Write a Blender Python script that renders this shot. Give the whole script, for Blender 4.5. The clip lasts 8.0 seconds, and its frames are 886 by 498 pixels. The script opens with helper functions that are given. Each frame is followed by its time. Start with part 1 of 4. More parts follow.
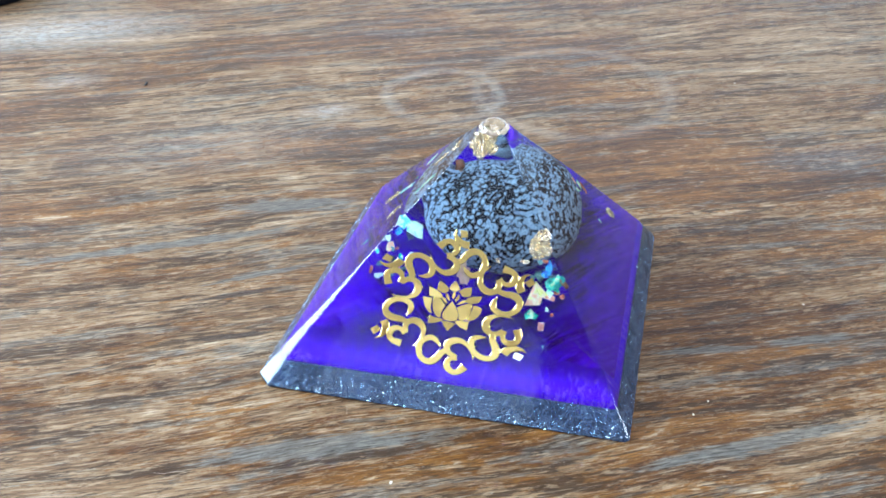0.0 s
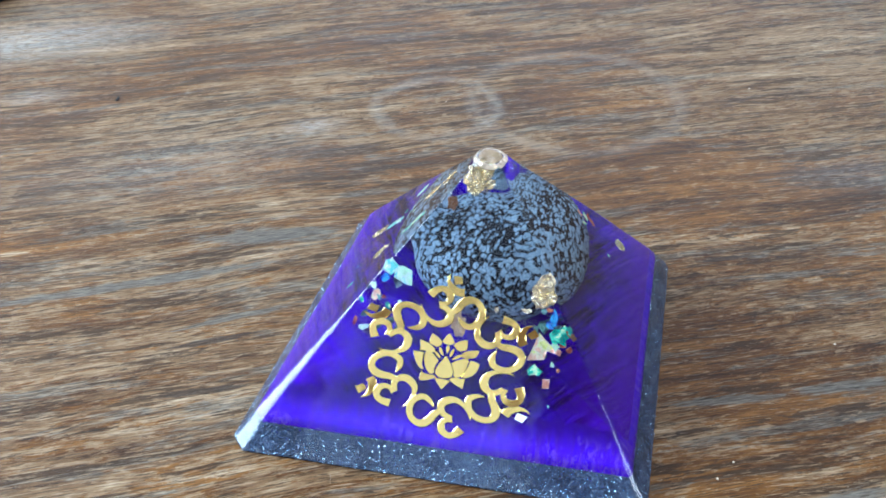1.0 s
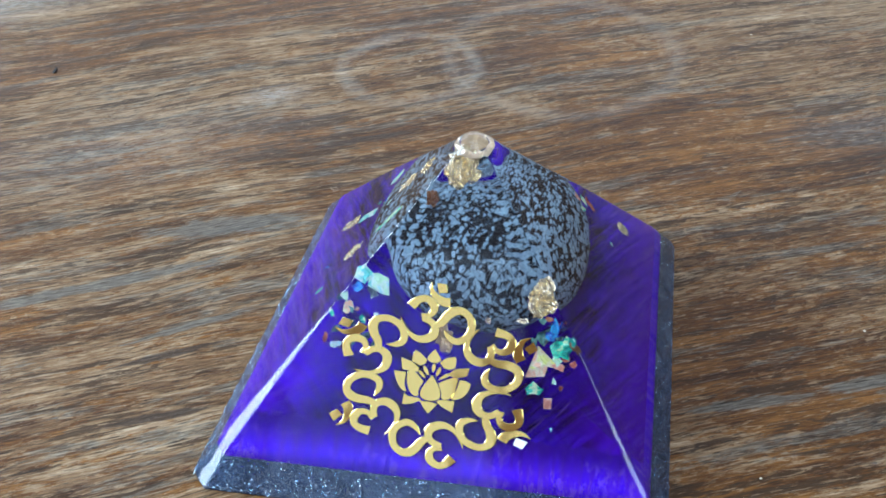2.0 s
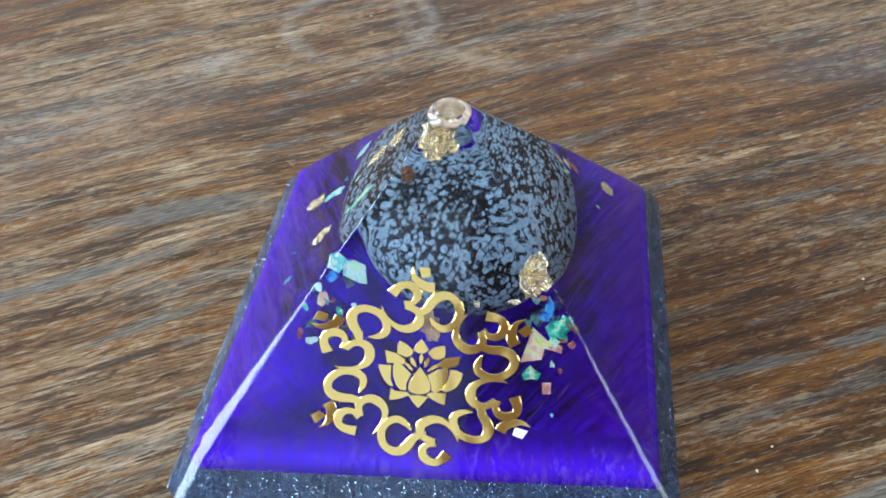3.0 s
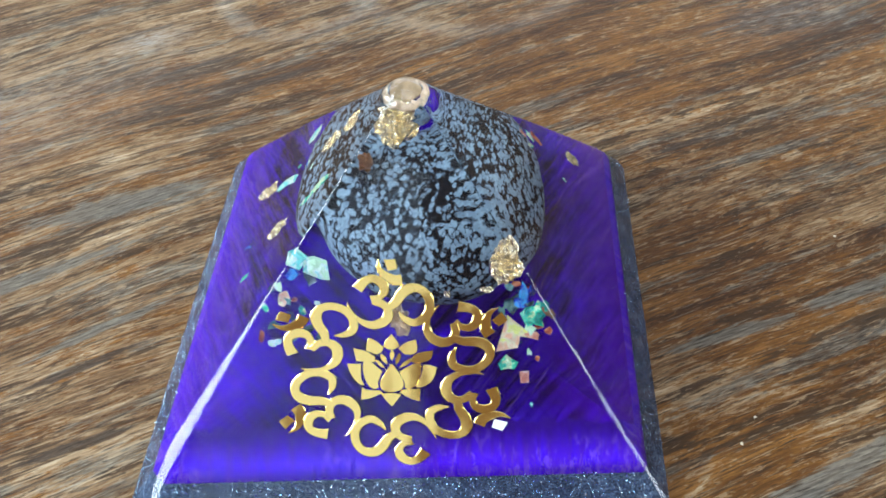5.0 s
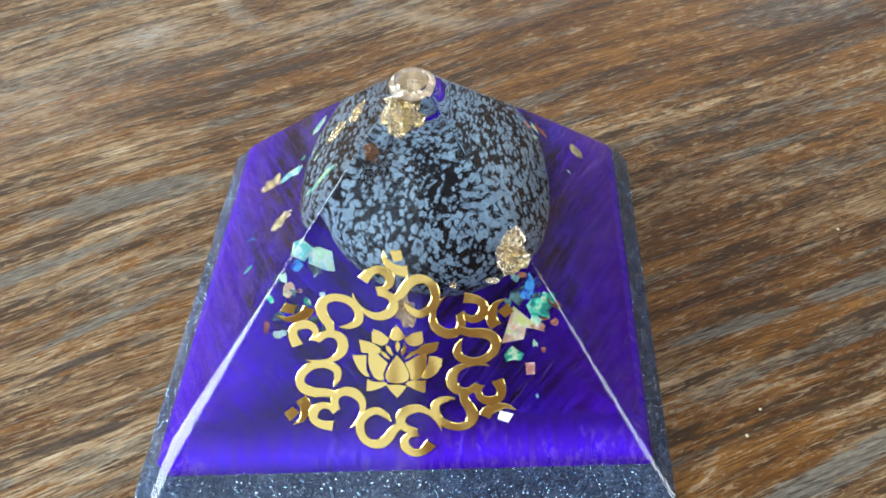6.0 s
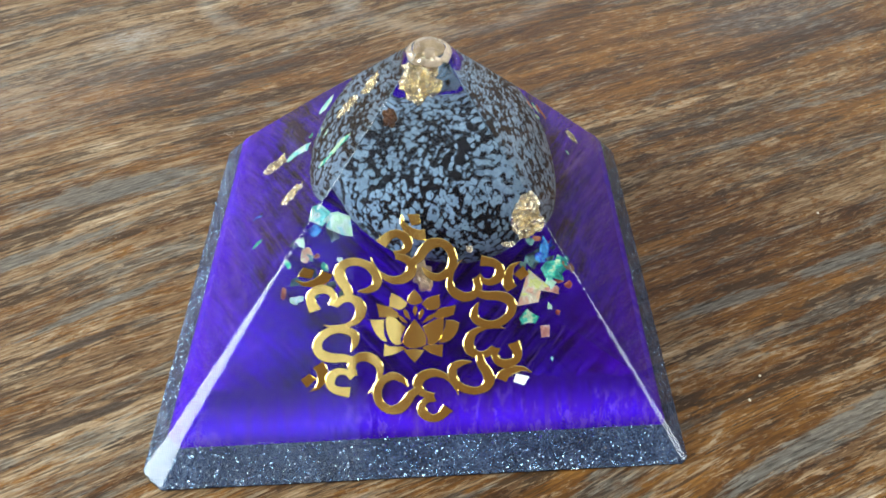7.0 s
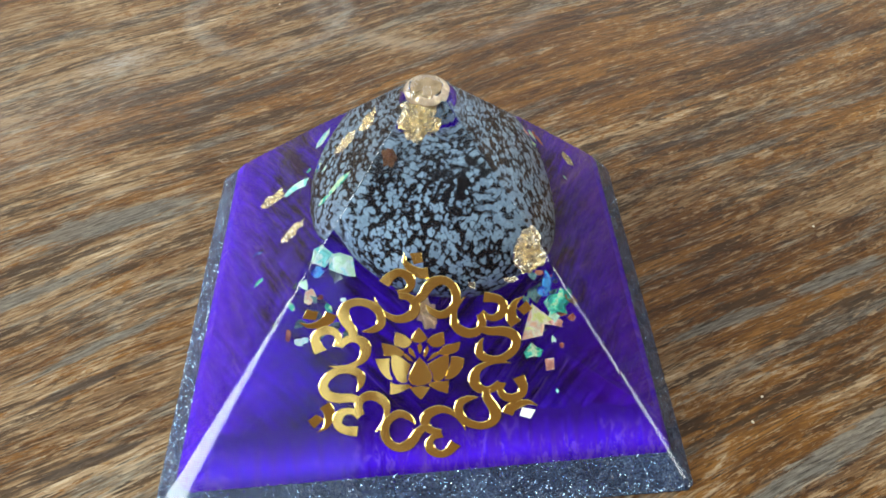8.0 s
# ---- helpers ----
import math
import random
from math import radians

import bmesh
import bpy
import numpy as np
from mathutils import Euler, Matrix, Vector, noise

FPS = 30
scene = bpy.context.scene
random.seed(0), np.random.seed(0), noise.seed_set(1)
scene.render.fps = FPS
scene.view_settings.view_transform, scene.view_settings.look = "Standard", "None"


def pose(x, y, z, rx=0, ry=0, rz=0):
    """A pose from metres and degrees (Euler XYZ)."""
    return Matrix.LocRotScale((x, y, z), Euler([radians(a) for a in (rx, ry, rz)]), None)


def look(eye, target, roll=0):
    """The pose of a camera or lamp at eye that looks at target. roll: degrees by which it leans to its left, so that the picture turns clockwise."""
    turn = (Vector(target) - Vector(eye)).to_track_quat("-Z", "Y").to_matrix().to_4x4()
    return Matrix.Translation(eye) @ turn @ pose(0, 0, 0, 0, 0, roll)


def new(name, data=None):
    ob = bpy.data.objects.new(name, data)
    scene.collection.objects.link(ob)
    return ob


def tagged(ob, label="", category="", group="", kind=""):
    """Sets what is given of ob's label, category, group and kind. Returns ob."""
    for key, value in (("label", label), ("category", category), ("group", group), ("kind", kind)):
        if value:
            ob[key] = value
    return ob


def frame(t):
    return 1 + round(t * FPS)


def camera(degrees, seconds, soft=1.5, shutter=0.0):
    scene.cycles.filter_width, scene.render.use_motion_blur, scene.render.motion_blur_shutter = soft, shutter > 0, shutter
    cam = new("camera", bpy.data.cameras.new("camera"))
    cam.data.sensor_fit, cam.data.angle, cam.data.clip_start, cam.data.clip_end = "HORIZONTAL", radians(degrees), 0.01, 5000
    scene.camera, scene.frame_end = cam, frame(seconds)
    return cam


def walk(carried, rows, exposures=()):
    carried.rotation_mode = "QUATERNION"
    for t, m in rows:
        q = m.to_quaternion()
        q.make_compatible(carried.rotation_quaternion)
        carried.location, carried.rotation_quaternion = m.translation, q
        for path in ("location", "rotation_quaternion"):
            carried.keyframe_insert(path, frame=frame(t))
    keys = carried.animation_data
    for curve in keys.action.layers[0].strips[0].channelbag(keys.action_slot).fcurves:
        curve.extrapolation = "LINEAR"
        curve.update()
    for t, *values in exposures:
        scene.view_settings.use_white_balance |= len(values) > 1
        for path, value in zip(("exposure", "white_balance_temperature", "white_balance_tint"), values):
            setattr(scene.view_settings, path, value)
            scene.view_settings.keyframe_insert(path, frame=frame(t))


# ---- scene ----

# ---- camera and its walk ----
cam = camera(51.7, 8.0, soft=1.7)
walk(cam, [
    (0.0, pose(0.0295, -0.1673, 0.1379, 53.79, 0.05, 12.19)),
    (0.5, pose(0.0283, -0.1580, 0.1360, 53.66, 0.33, 12.04)),
    (1.0, pose(0.0264, -0.1443, 0.1351, 52.92, 0.77, 11.74)),
    (1.5, pose(0.0241, -0.1298, 0.1316, 50.45, 1.54, 10.98)),
    (1.7, pose(0.0233, -0.1255, 0.1305, 49.95, 1.60, 10.54)),
    (2.8, pose(0.0160, -0.1089, 0.1253, 45.88, 2.50, 5.29)),
    (3.0, pose(0.0154, -0.1077, 0.1246, 45.45, 2.58, 4.54)),
    (3.5, pose(0.0150, -0.1051, 0.1247, 44.83, 2.65, 3.25)),
    (4.0, pose(0.0147, -0.1010, 0.1242, 43.54, 3.08, 1.38)),
    (4.5, pose(0.0137, -0.0994, 0.1231, 42.51, 3.02, 0.16)),
    (4.7, pose(0.0133, -0.0993, 0.1230, 42.41, 2.90, 0.01)),
    (5.8, pose(0.0124, -0.1000, 0.1225, 42.40, 2.77, -0.08)),
    (6.0, pose(0.0114, -0.0999, 0.1220, 42.31, 2.56, -0.24)),
    (6.5, pose(0.0055, -0.1047, 0.1179, 44.42, 0.79, -1.82)),
    (7.0, pose(-0.0002, -0.1101, 0.1152, 45.63, 0.04, -3.35)),
    (7.5, pose(0.0003, -0.1084, 0.1175, 45.37, 0.28, -3.76)),
    (8.0, pose(-0.0019, -0.1050, 0.1205, 44.72, 0.68, -5.09)),
], exposures=[(0.0, 0.16, 5600, 10), (0.5, 0.15, 5600, 10), (1.0, -0.15, 5650, 10), (1.5, -0.36, 5700, 10), (3.0, -0.39, 6050, 10), (4.5, -0.23, 6350, 10), (6.0, -0.25, 6650, 10), (7.0, -0.29, 6800, 10), (8.0, -0.31, 7150, 10)])

# ---- world, daylight through the windows, exposure ----
MM = 0.001
FLOOR_Z, CEIL_Z = -0.75, 2.1
X0, X1, Y0, Y1 = -0.95, 2.1, -2.7, 1.6          # inner faces of the room's walls
WIN_LEFT = (-0.80, 0.25, 0.12, 0.96)             # y from, y to, z from, z to
WIN_BACK = (-0.9, 1.4, 0.1, 1.45)              # x from, x to, z from, z to
WIN_CORNER = (0.65, 1.5, 0.1, 1.4)             # y from, y to, z from, z to
WIN_RIGHT = (-0.80, -0.10, 0.44, 1.26)             # y from, y to, z from, z to
WIN_SOUTH = (-0.93, -0.17, 0.25, 2.05)             # x from, x to, z from, z to
ROOF_FILL = (-0.8, 0.9, -1.15, 0.1)          # x from, x to, y from, y to

world = bpy.data.worlds.new("overcast_sky")
scene.world = world
world.use_nodes = True
wn = world.node_tree.nodes
sky = wn.new("ShaderNodeTexSky")
sky.sky_type, sky.sun_disc = "NISHITA", False
sky.sun_elevation, sky.sun_rotation = radians(40), radians(-40)
wn["Background"].inputs["Strength"].default_value = 0.12
world.node_tree.links.new(sky.outputs["Color"], wn["Background"].inputs["Color"])


def window_light(name, m, w, h, watts, colour=(0.87, 0.945, 1.0)):
    lamp = bpy.data.lights.new(name, "AREA")
    lamp.shape, lamp.size, lamp.size_y, lamp.energy = "RECTANGLE", w, h, watts
    lamp.color = colour
    ob = new(name, lamp)
    ob.matrix_world = m
    return ob


wl = WIN_LEFT
window_light("daylight_left", look((X0 - 0.02, (wl[0] + wl[1]) / 2, (wl[2] + wl[3]) / 2), (3, (wl[0] + wl[1]) / 2, (wl[2] + wl[3]) / 2)),
             wl[1] - wl[0], wl[3] - wl[2], 56, (0.73, 0.895, 1.0))
wb = WIN_BACK
window_light("daylight_back", look(((wb[0] + wb[1]) / 2, Y1 + 0.02, (wb[2] + wb[3]) / 2), ((wb[0] + wb[1]) / 2, -3, (wb[2] + wb[3]) / 2)),
             wb[1] - wb[0], wb[3] - wb[2], 13.5)
wc = WIN_CORNER
window_light("daylight_corner", look((X0 - 0.02, (wc[0] + wc[1]) / 2, (wc[2] + wc[3]) / 2), (3, (wc[0] + wc[1]) / 2, (wc[2] + wc[3]) / 2)),
             wc[1] - wc[0], wc[3] - wc[2], 5)
wr = WIN_RIGHT
window_light("daylight_right", look((X1 + 0.02, (wr[0] + wr[1]) / 2, (wr[2] + wr[3]) / 2), (-3, (wr[0] + wr[1]) / 2, (wr[2] + wr[3]) / 2)),
             wr[1] - wr[0], wr[3] - wr[2], 18)
# unseen roof light, added to brighten the pyramid's front and inside from above
ws = ROOF_FILL
window_light("daylight_roof", Matrix.Translation(((ws[0] + ws[1]) / 2, (ws[2] + ws[3]) / 2, CEIL_Z + 0.05)), ws[1] - ws[0], ws[3] - ws[2], 22)
wf = WIN_SOUTH
window_light("daylight_south", look(((wf[0] + wf[1]) / 2, Y0 - 0.02, (wf[2] + wf[3]) / 2), ((wf[0] + wf[1]) / 2, 3, (wf[2] + wf[3]) / 2)),
             wf[1] - wf[0], wf[3] - wf[2], 4.3)


# ---- materials ----
class Nodes:
    """A small writer of node materials."""

    def __init__(self, name):
        self.mat = bpy.data.materials.new(name)
        self.mat.use_nodes = True
        self.t = self.mat.node_tree
        self.bsdf = self.t.nodes["Principled BSDF"]

    def add(self, kind, **props):
        n = self.t.nodes.new(kind)
        for k, v in props.items():
            setattr(n, k, v)
        return n

    def link(self, a, b):
        self.t.links.new(a, b)

    def put(self, socket, value):
        if isinstance(value, bpy.types.NodeSocket):
            self.link(value, socket)
        else:
            socket.default_value = value

    def coords(self, scale=(1, 1, 1), rot=(0, 0, 0), loc=(0, 0, 0), source="Object"):
        tc, mp = self.add("ShaderNodeTexCoord"), self.add("ShaderNodeMapping")
        self.link(tc.outputs[source], mp.inputs["Vector"])
        mp.inputs["Scale"].default_value, mp.inputs["Location"].default_value = scale, loc
        mp.inputs["Rotation"].default_value = [radians(a) for a in rot]
        return mp.outputs["Vector"]

    def slanted(self, vec, angle, scale):
        """A vector turned about z by an angle, then stretched: x runs along the slant."""
        mp = self.add("ShaderNodeMapping", vector_type="TEXTURE")
        self.link(vec, mp.inputs["Vector"])
        mp.inputs["Rotation"].default_value, mp.inputs["Scale"].default_value = (0, 0, radians(angle)), [1 / k for k in scale]
        return mp.outputs["Vector"]

    def noise(self, vec, scale, detail=4, rough=0.55, distort=0.0):
        n = self.add("ShaderNodeTexNoise")
        self.link(vec, n.inputs["Vector"])
        for k, v in (("Scale", scale), ("Detail", detail), ("Roughness", rough), ("Distortion", distort)):
            n.inputs[k].default_value = v
        return n.outputs["Fac"]

    def ramp(self, fac, *stops):
        r = self.add("ShaderNodeValToRGB")
        self.link(fac, r.inputs["Fac"])
        els = r.color_ramp.elements
        while len(els) < len(stops):
            els.new(0.5)
        for e, (p, c) in zip(els, stops):
            e.position = p
            e.color = (*c, 1) if isinstance(c, tuple) else (c, c, c, 1)
        return r.outputs["Color"]

    def mix(self, fac, a, b, blend="MIX"):
        m = self.add("ShaderNodeMix", data_type="RGBA", blend_type=blend)
        self.put(m.inputs[0], fac)
        self.put(m.inputs[6], (*a, 1) if isinstance(a, tuple) else a)
        self.put(m.inputs[7], (*b, 1) if isinstance(b, tuple) else b)
        return m.outputs[2]

    def math(self, op, a, b=0.0):
        m = self.add("ShaderNodeMath", operation=op)
        self.put(m.inputs[0], a)
        self.put(m.inputs[1], b)
        return m.outputs[0]

    def bump(self, height, dist, strength=1.0):
        b = self.add("ShaderNodeBump")
        self.link(height, b.inputs["Height"])
        b.inputs["Distance"].default_value, b.inputs["Strength"].default_value = dist, strength
        self.link(b.outputs["Normal"], self.bsdf.inputs["Normal"])

    def set(self, **values):
        for k, v in values.items():
            self.put(self.bsdf.inputs[k.replace("_", " ")], (*v, 1) if isinstance(v, tuple) and len(v) == 3 else v)
        return self.mat


TABLE_TURN = 23.0
TABLE = pose(0.05, 0.12, 0, 0, 0, TABLE_TURN)


def wood_material(rings, worn_shaded_zones, pale_zones, veins):
    """Worn hardwood: bare tan wood with crisp islands of old brown varnish, grey open-pored veins and dark streaks; pale rings left by cups."""
    n = Nodes("worn_wood")

    def spot(cx, cy, rx, ry, turn=0.0):
        """1 in the middle of an oval patch along the grain, 0 outside it."""
        v = n.add("ShaderNodeVectorMath", operation="LENGTH")
        sub = n.add("ShaderNodeVectorMath", operation="SUBTRACT")
        n.link(n.coords((1, 1, 0)), sub.inputs[0])
        sub.inputs[1].default_value = (cx, cy, 0)
        rot = n.add("ShaderNodeMapping")
        rot.vector_type = "TEXTURE"
        rot.inputs["Rotation"].default_value = (0, 0, radians(turn))
        rot.inputs["Scale"].default_value = (rx, ry, 1)
        n.link(sub.outputs[0], rot.inputs["Vector"])
        n.link(rot.outputs[0], v.inputs[0])
        return n.ramp(v.outputs["Value"], (0.0, 1.0), (1.0, 0.0))

    # the grain bends a little on its way along the board
    bend = n.noise(n.coords((9, 13, 10), loc=(5, 2, 0)), 1.0, 2, 0.5)
    flow = n.add("ShaderNodeCombineXYZ")
    place = n.add("ShaderNodeSeparateXYZ")
    n.link(n.coords(loc=(0.093, 0.091, 0)), place.inputs[0])
    # towards one end of the board the varnish has chipped in shorter flakes
    flaky = n.ramp(n.math("ADD", n.math("MULTIPLY", place.outputs[0], 5.0), n.math("ADD", n.math("MULTIPLY", place.outputs[1], 2.0), 0.3)), (0.32, 0.0), (0.72, 1.0))
    n.put(flow.inputs[1], n.math("MULTIPLY", n.math("SUBTRACT", bend, 0.5), 0.013))
    path = n.add("ShaderNodeVectorMath", operation="ADD")
    n.link(n.coords(), path.inputs[0])
    n.link(flow.outputs[0], path.inputs[1])

    def grain(sx, sy, loc, detail, rough, distort=0.3):
        mp = n.add("ShaderNodeMapping")
        n.link(path.outputs[0], mp.inputs["Vector"])
        mp.inputs["Scale"].default_value, mp.inputs["Location"].default_value = (sx, sy, 40), (*loc, 0)
        return n.noise(mp.outputs["Vector"], 1.0, detail, rough, distort)

    island = n.mix(flaky, grain(105, 560, (3, 1), 8, 0.70, 0.6), grain(210, 620, (13, 6), 8, 0.68, 0.8))
    chips = grain(420, 1500, (9, 4), 4, 0.65, 0.6)
    tone = grain(24, 210, (21, 14), 5, 0.65)
    broken = n.math("SUBTRACT", grain(130, 640, (51, 12), 6, 0.70, 0.7), 0.5)
    vein = n.math("ADD", grain(16, 175, (1, 9), 5, 0.64, 0.4), n.math("MULTIPLY", broken, 0.34))
    dark = n.math("ADD", grain(23, 250, (11, 5), 5, 0.66, 0.4), n.math("MULTIPLY", broken, 0.40))
    thread = grain(190, 2200, (14, 7), 5, 0.70, 0.3)
    fibre = grain(330, 4200, (7, 2), 2, 0.6, 0.2)
    pores = grain(190, 2100, (2, 8), 3, 0.65, 0.3)
    dust = n.noise(n.coords((900, 1400, 200), loc=(4, 3, 0)), 1.0, 2, 0.5)
    large = n.noise(n.coords((15, 42, 10), loc=(2, 6, 0)), 1.0, 3, 0.55)
    wear_shade = n.math("MULTIPLY", n.math("SUBTRACT", large, 0.5), 0.74)
    for cx, cy, rx, ry, amount in worn_shaded_zones:
        wear_shade = n.math("ADD", wear_shade, n.math("MULTIPLY", spot(cx, cy, rx, ry), amount))

    bare = n.ramp(n.math("ADD", n.math("MULTIPLY", tone, 0.55), n.math("MULTIPLY", thread, 0.45)), (0.40, (0.095, 0.046, 0.018)), (0.482, (0.165, 0.090, 0.038)), (0.56, (0.265, 0.166, 0.086)), (0.64, (0.470, 0.352, 0.230)))
    varnish = n.ramp(n.math("ADD", n.math("MULTIPLY", tone, 0.6), n.math("MULTIPLY", thread, 0.4)), (0.40, (0.030, 0.010, 0.002)), (0.50, (0.112, 0.041, 0.005)), (0.59, (0.210, 0.088, 0.015)))
    kept = n.math("SUBTRACT", island, wear_shade)
    kept = n.math("ADD", kept, n.math("MULTIPLY", n.math("SUBTRACT", thread, 0.5), 0.10))
    left_on = n.math("MULTIPLY", n.ramp(kept, (0.493, 0.0), (0.513, 0.95)), n.ramp(n.math("ADD", chips, n.math("MULTIPLY", wear_shade, 0.3)), (0.570, 1.0), (0.60, 0.10)))
    col = n.mix(left_on, bare, varnish)
    # grey, open-pored veins: broken up by fine threads
    greyed = n.math("MULTIPLY", n.ramp(n.math("ADD", vein, n.math("MULTIPLY", n.math("SUBTRACT", thread, 0.5), 0.22)), (0.550, 0.0), (0.594, 0.80)), n.ramp(chips, (0.40, 0.55), (0.56, 1.0)))
    col = n.mix(greyed, col, n.ramp(thread, (0.38, (0.032, 0.026, 0.019)), (0.5, (0.098, 0.087, 0.069)), (0.62, (0.220, 0.200, 0.162))))
    streaks = n.ramp(n.math("ADD", dark, n.math("MULTIPLY", n.math("SUBTRACT", thread, 0.5), 0.20)), (0.550, 0.0), (0.584, 0.88))
    col = n.mix(streaks, col, (0.042, 0.020, 0.007))
    # long fine lines along the grain, dark and light
    lines = grain(60, 2300, (31, 17), 4, 0.62, 0.2)
    pale = grain(80, 1700, (43, 29), 4, 0.64, 0.2)
    col = n.mix(n.math("MULTIPLY", n.ramp(lines, (0.565, 0.0), (0.615, 0.80)), n.ramp(flaky, (0.0, 1.0), (1.0, 0.8))), col, (0.038, 0.018, 0.007))
    col = n.mix(n.ramp(n.math("ADD", pale, n.math("MULTIPLY", wear_shade, 0.25)), (0.590, 0.0), (0.65, 0.55)), col, (0.390, 0.290, 0.190))
    scratch = n.math("ADD", grain(150, 1150, (61, 33), 5, 0.68, 0.7), n.math("MULTIPLY", wear_shade, 0.20))
    col = n.mix(n.ramp(scratch, (0.575, 0.0), (0.61, 0.55)), col, n.mix(tone, (0.28, 0.165, 0.080), (0.43, 0.32, 0.205)))
    for x, y, half_long, half_wide, turn, shade in veins:
        mask = n.math("MULTIPLY", spot(x, y, half_long, half_wide, turn), 1.7)
        mask = n.math("ADD", mask, n.math("MULTIPLY", n.math("SUBTRACT", n.math("ADD", thread, n.math("MULTIPLY", island, 0.7)), 0.85), 2.6))
        mask = n.math("MULTIPLY", n.ramp(mask, (0.42, 0.0), (0.72, 0.86)), n.ramp(spot(x, y, half_long, half_wide * 1.5, turn), (0.0, 0.0), (0.2, 1.0)))
        col = n.mix(mask, col, n.ramp(thread, (0.36, tuple(c * 0.45 for c in shade)), (0.5, shade), (0.66, tuple(c * 1.7 for c in shade))))
    col = n.mix(1.0, col, n.ramp(fibre, (0.30, 0.74), (0.5, 1.0), (0.70, 1.26)), "MULTIPLY")
    col = n.mix(n.ramp(pores, (0.35, 0.85), (0.405, 0.0)), col, (0.020, 0.012, 0.007))
    col = n.mix(n.ramp(dust, (0.72, 0.0), (0.78, 0.45)), col, (0.42, 0.37, 0.30))
    for cx, cy, rx, ry, amount in pale_zones:
        col = n.mix(n.math("MULTIPLY", spot(cx, cy, rx, ry), n.ramp(n.math("ADD", n.math("MULTIPLY", chips, 0.5), n.math("MULTIPLY", thread, 0.5)), (0.42, 0.0), (0.56, amount))), col, (0.40, 0.375, 0.335))
    rough = n.ramp(left_on, (0.0, 0.56), (1.0, 0.42))
    wob = n.noise(n.coords((60, 60, 60)), 1.0, 3)
    for cx, cy, r, wide, amount in rings:
        sub = n.add("ShaderNodeVectorMath", operation="DISTANCE")
        n.link(n.coords((1, 1, 0)), sub.inputs[0])
        sub.inputs[1].default_value = (cx, cy, 0)
        d = n.math("ABSOLUTE", n.math("SUBTRACT", n.math("ADD", sub.outputs["Value"], n.math("MULTIPLY", n.math("SUBTRACT", wob, 0.5), 0.006)), r))
        line = n.ramp(n.math("DIVIDE", d, wide), (0.2, 1.0), (1.0, 0.0))
        worn = n.math("MULTIPLY", line, n.ramp(n.math("ADD", n.math("MULTIPLY", chips, 0.6), n.math("MULTIPLY", wob, 0.4)), (0.42, 0.05), (0.56, amount)))
        col = n.mix(worn, col, (0.42, 0.39, 0.34))
    n.bump(n.math("ADD", n.math("MULTIPLY", fibre, 0.6), n.math("ADD", n.math("MULTIPLY", chips, 0.6), n.math("MULTIPLY", left_on, 0.5))), 0.00015, 0.7)
    return n.set(Base_Color=col, Roughness=rough, Specular_IOR_Level=0.22)


def resin_material():
    n = Nodes("clear_casting_resin")
    n.bump(n.noise(n.coords((95, 95, 95)), 1.0, 3, 0.5), 0.00011, 1.0)
    return n.set(Base_Color=(0.985, 0.985, 1.0), Roughness=0.06, Transmission_Weight=1.0, IOR=1.5, Specular_IOR_Level=0.36)


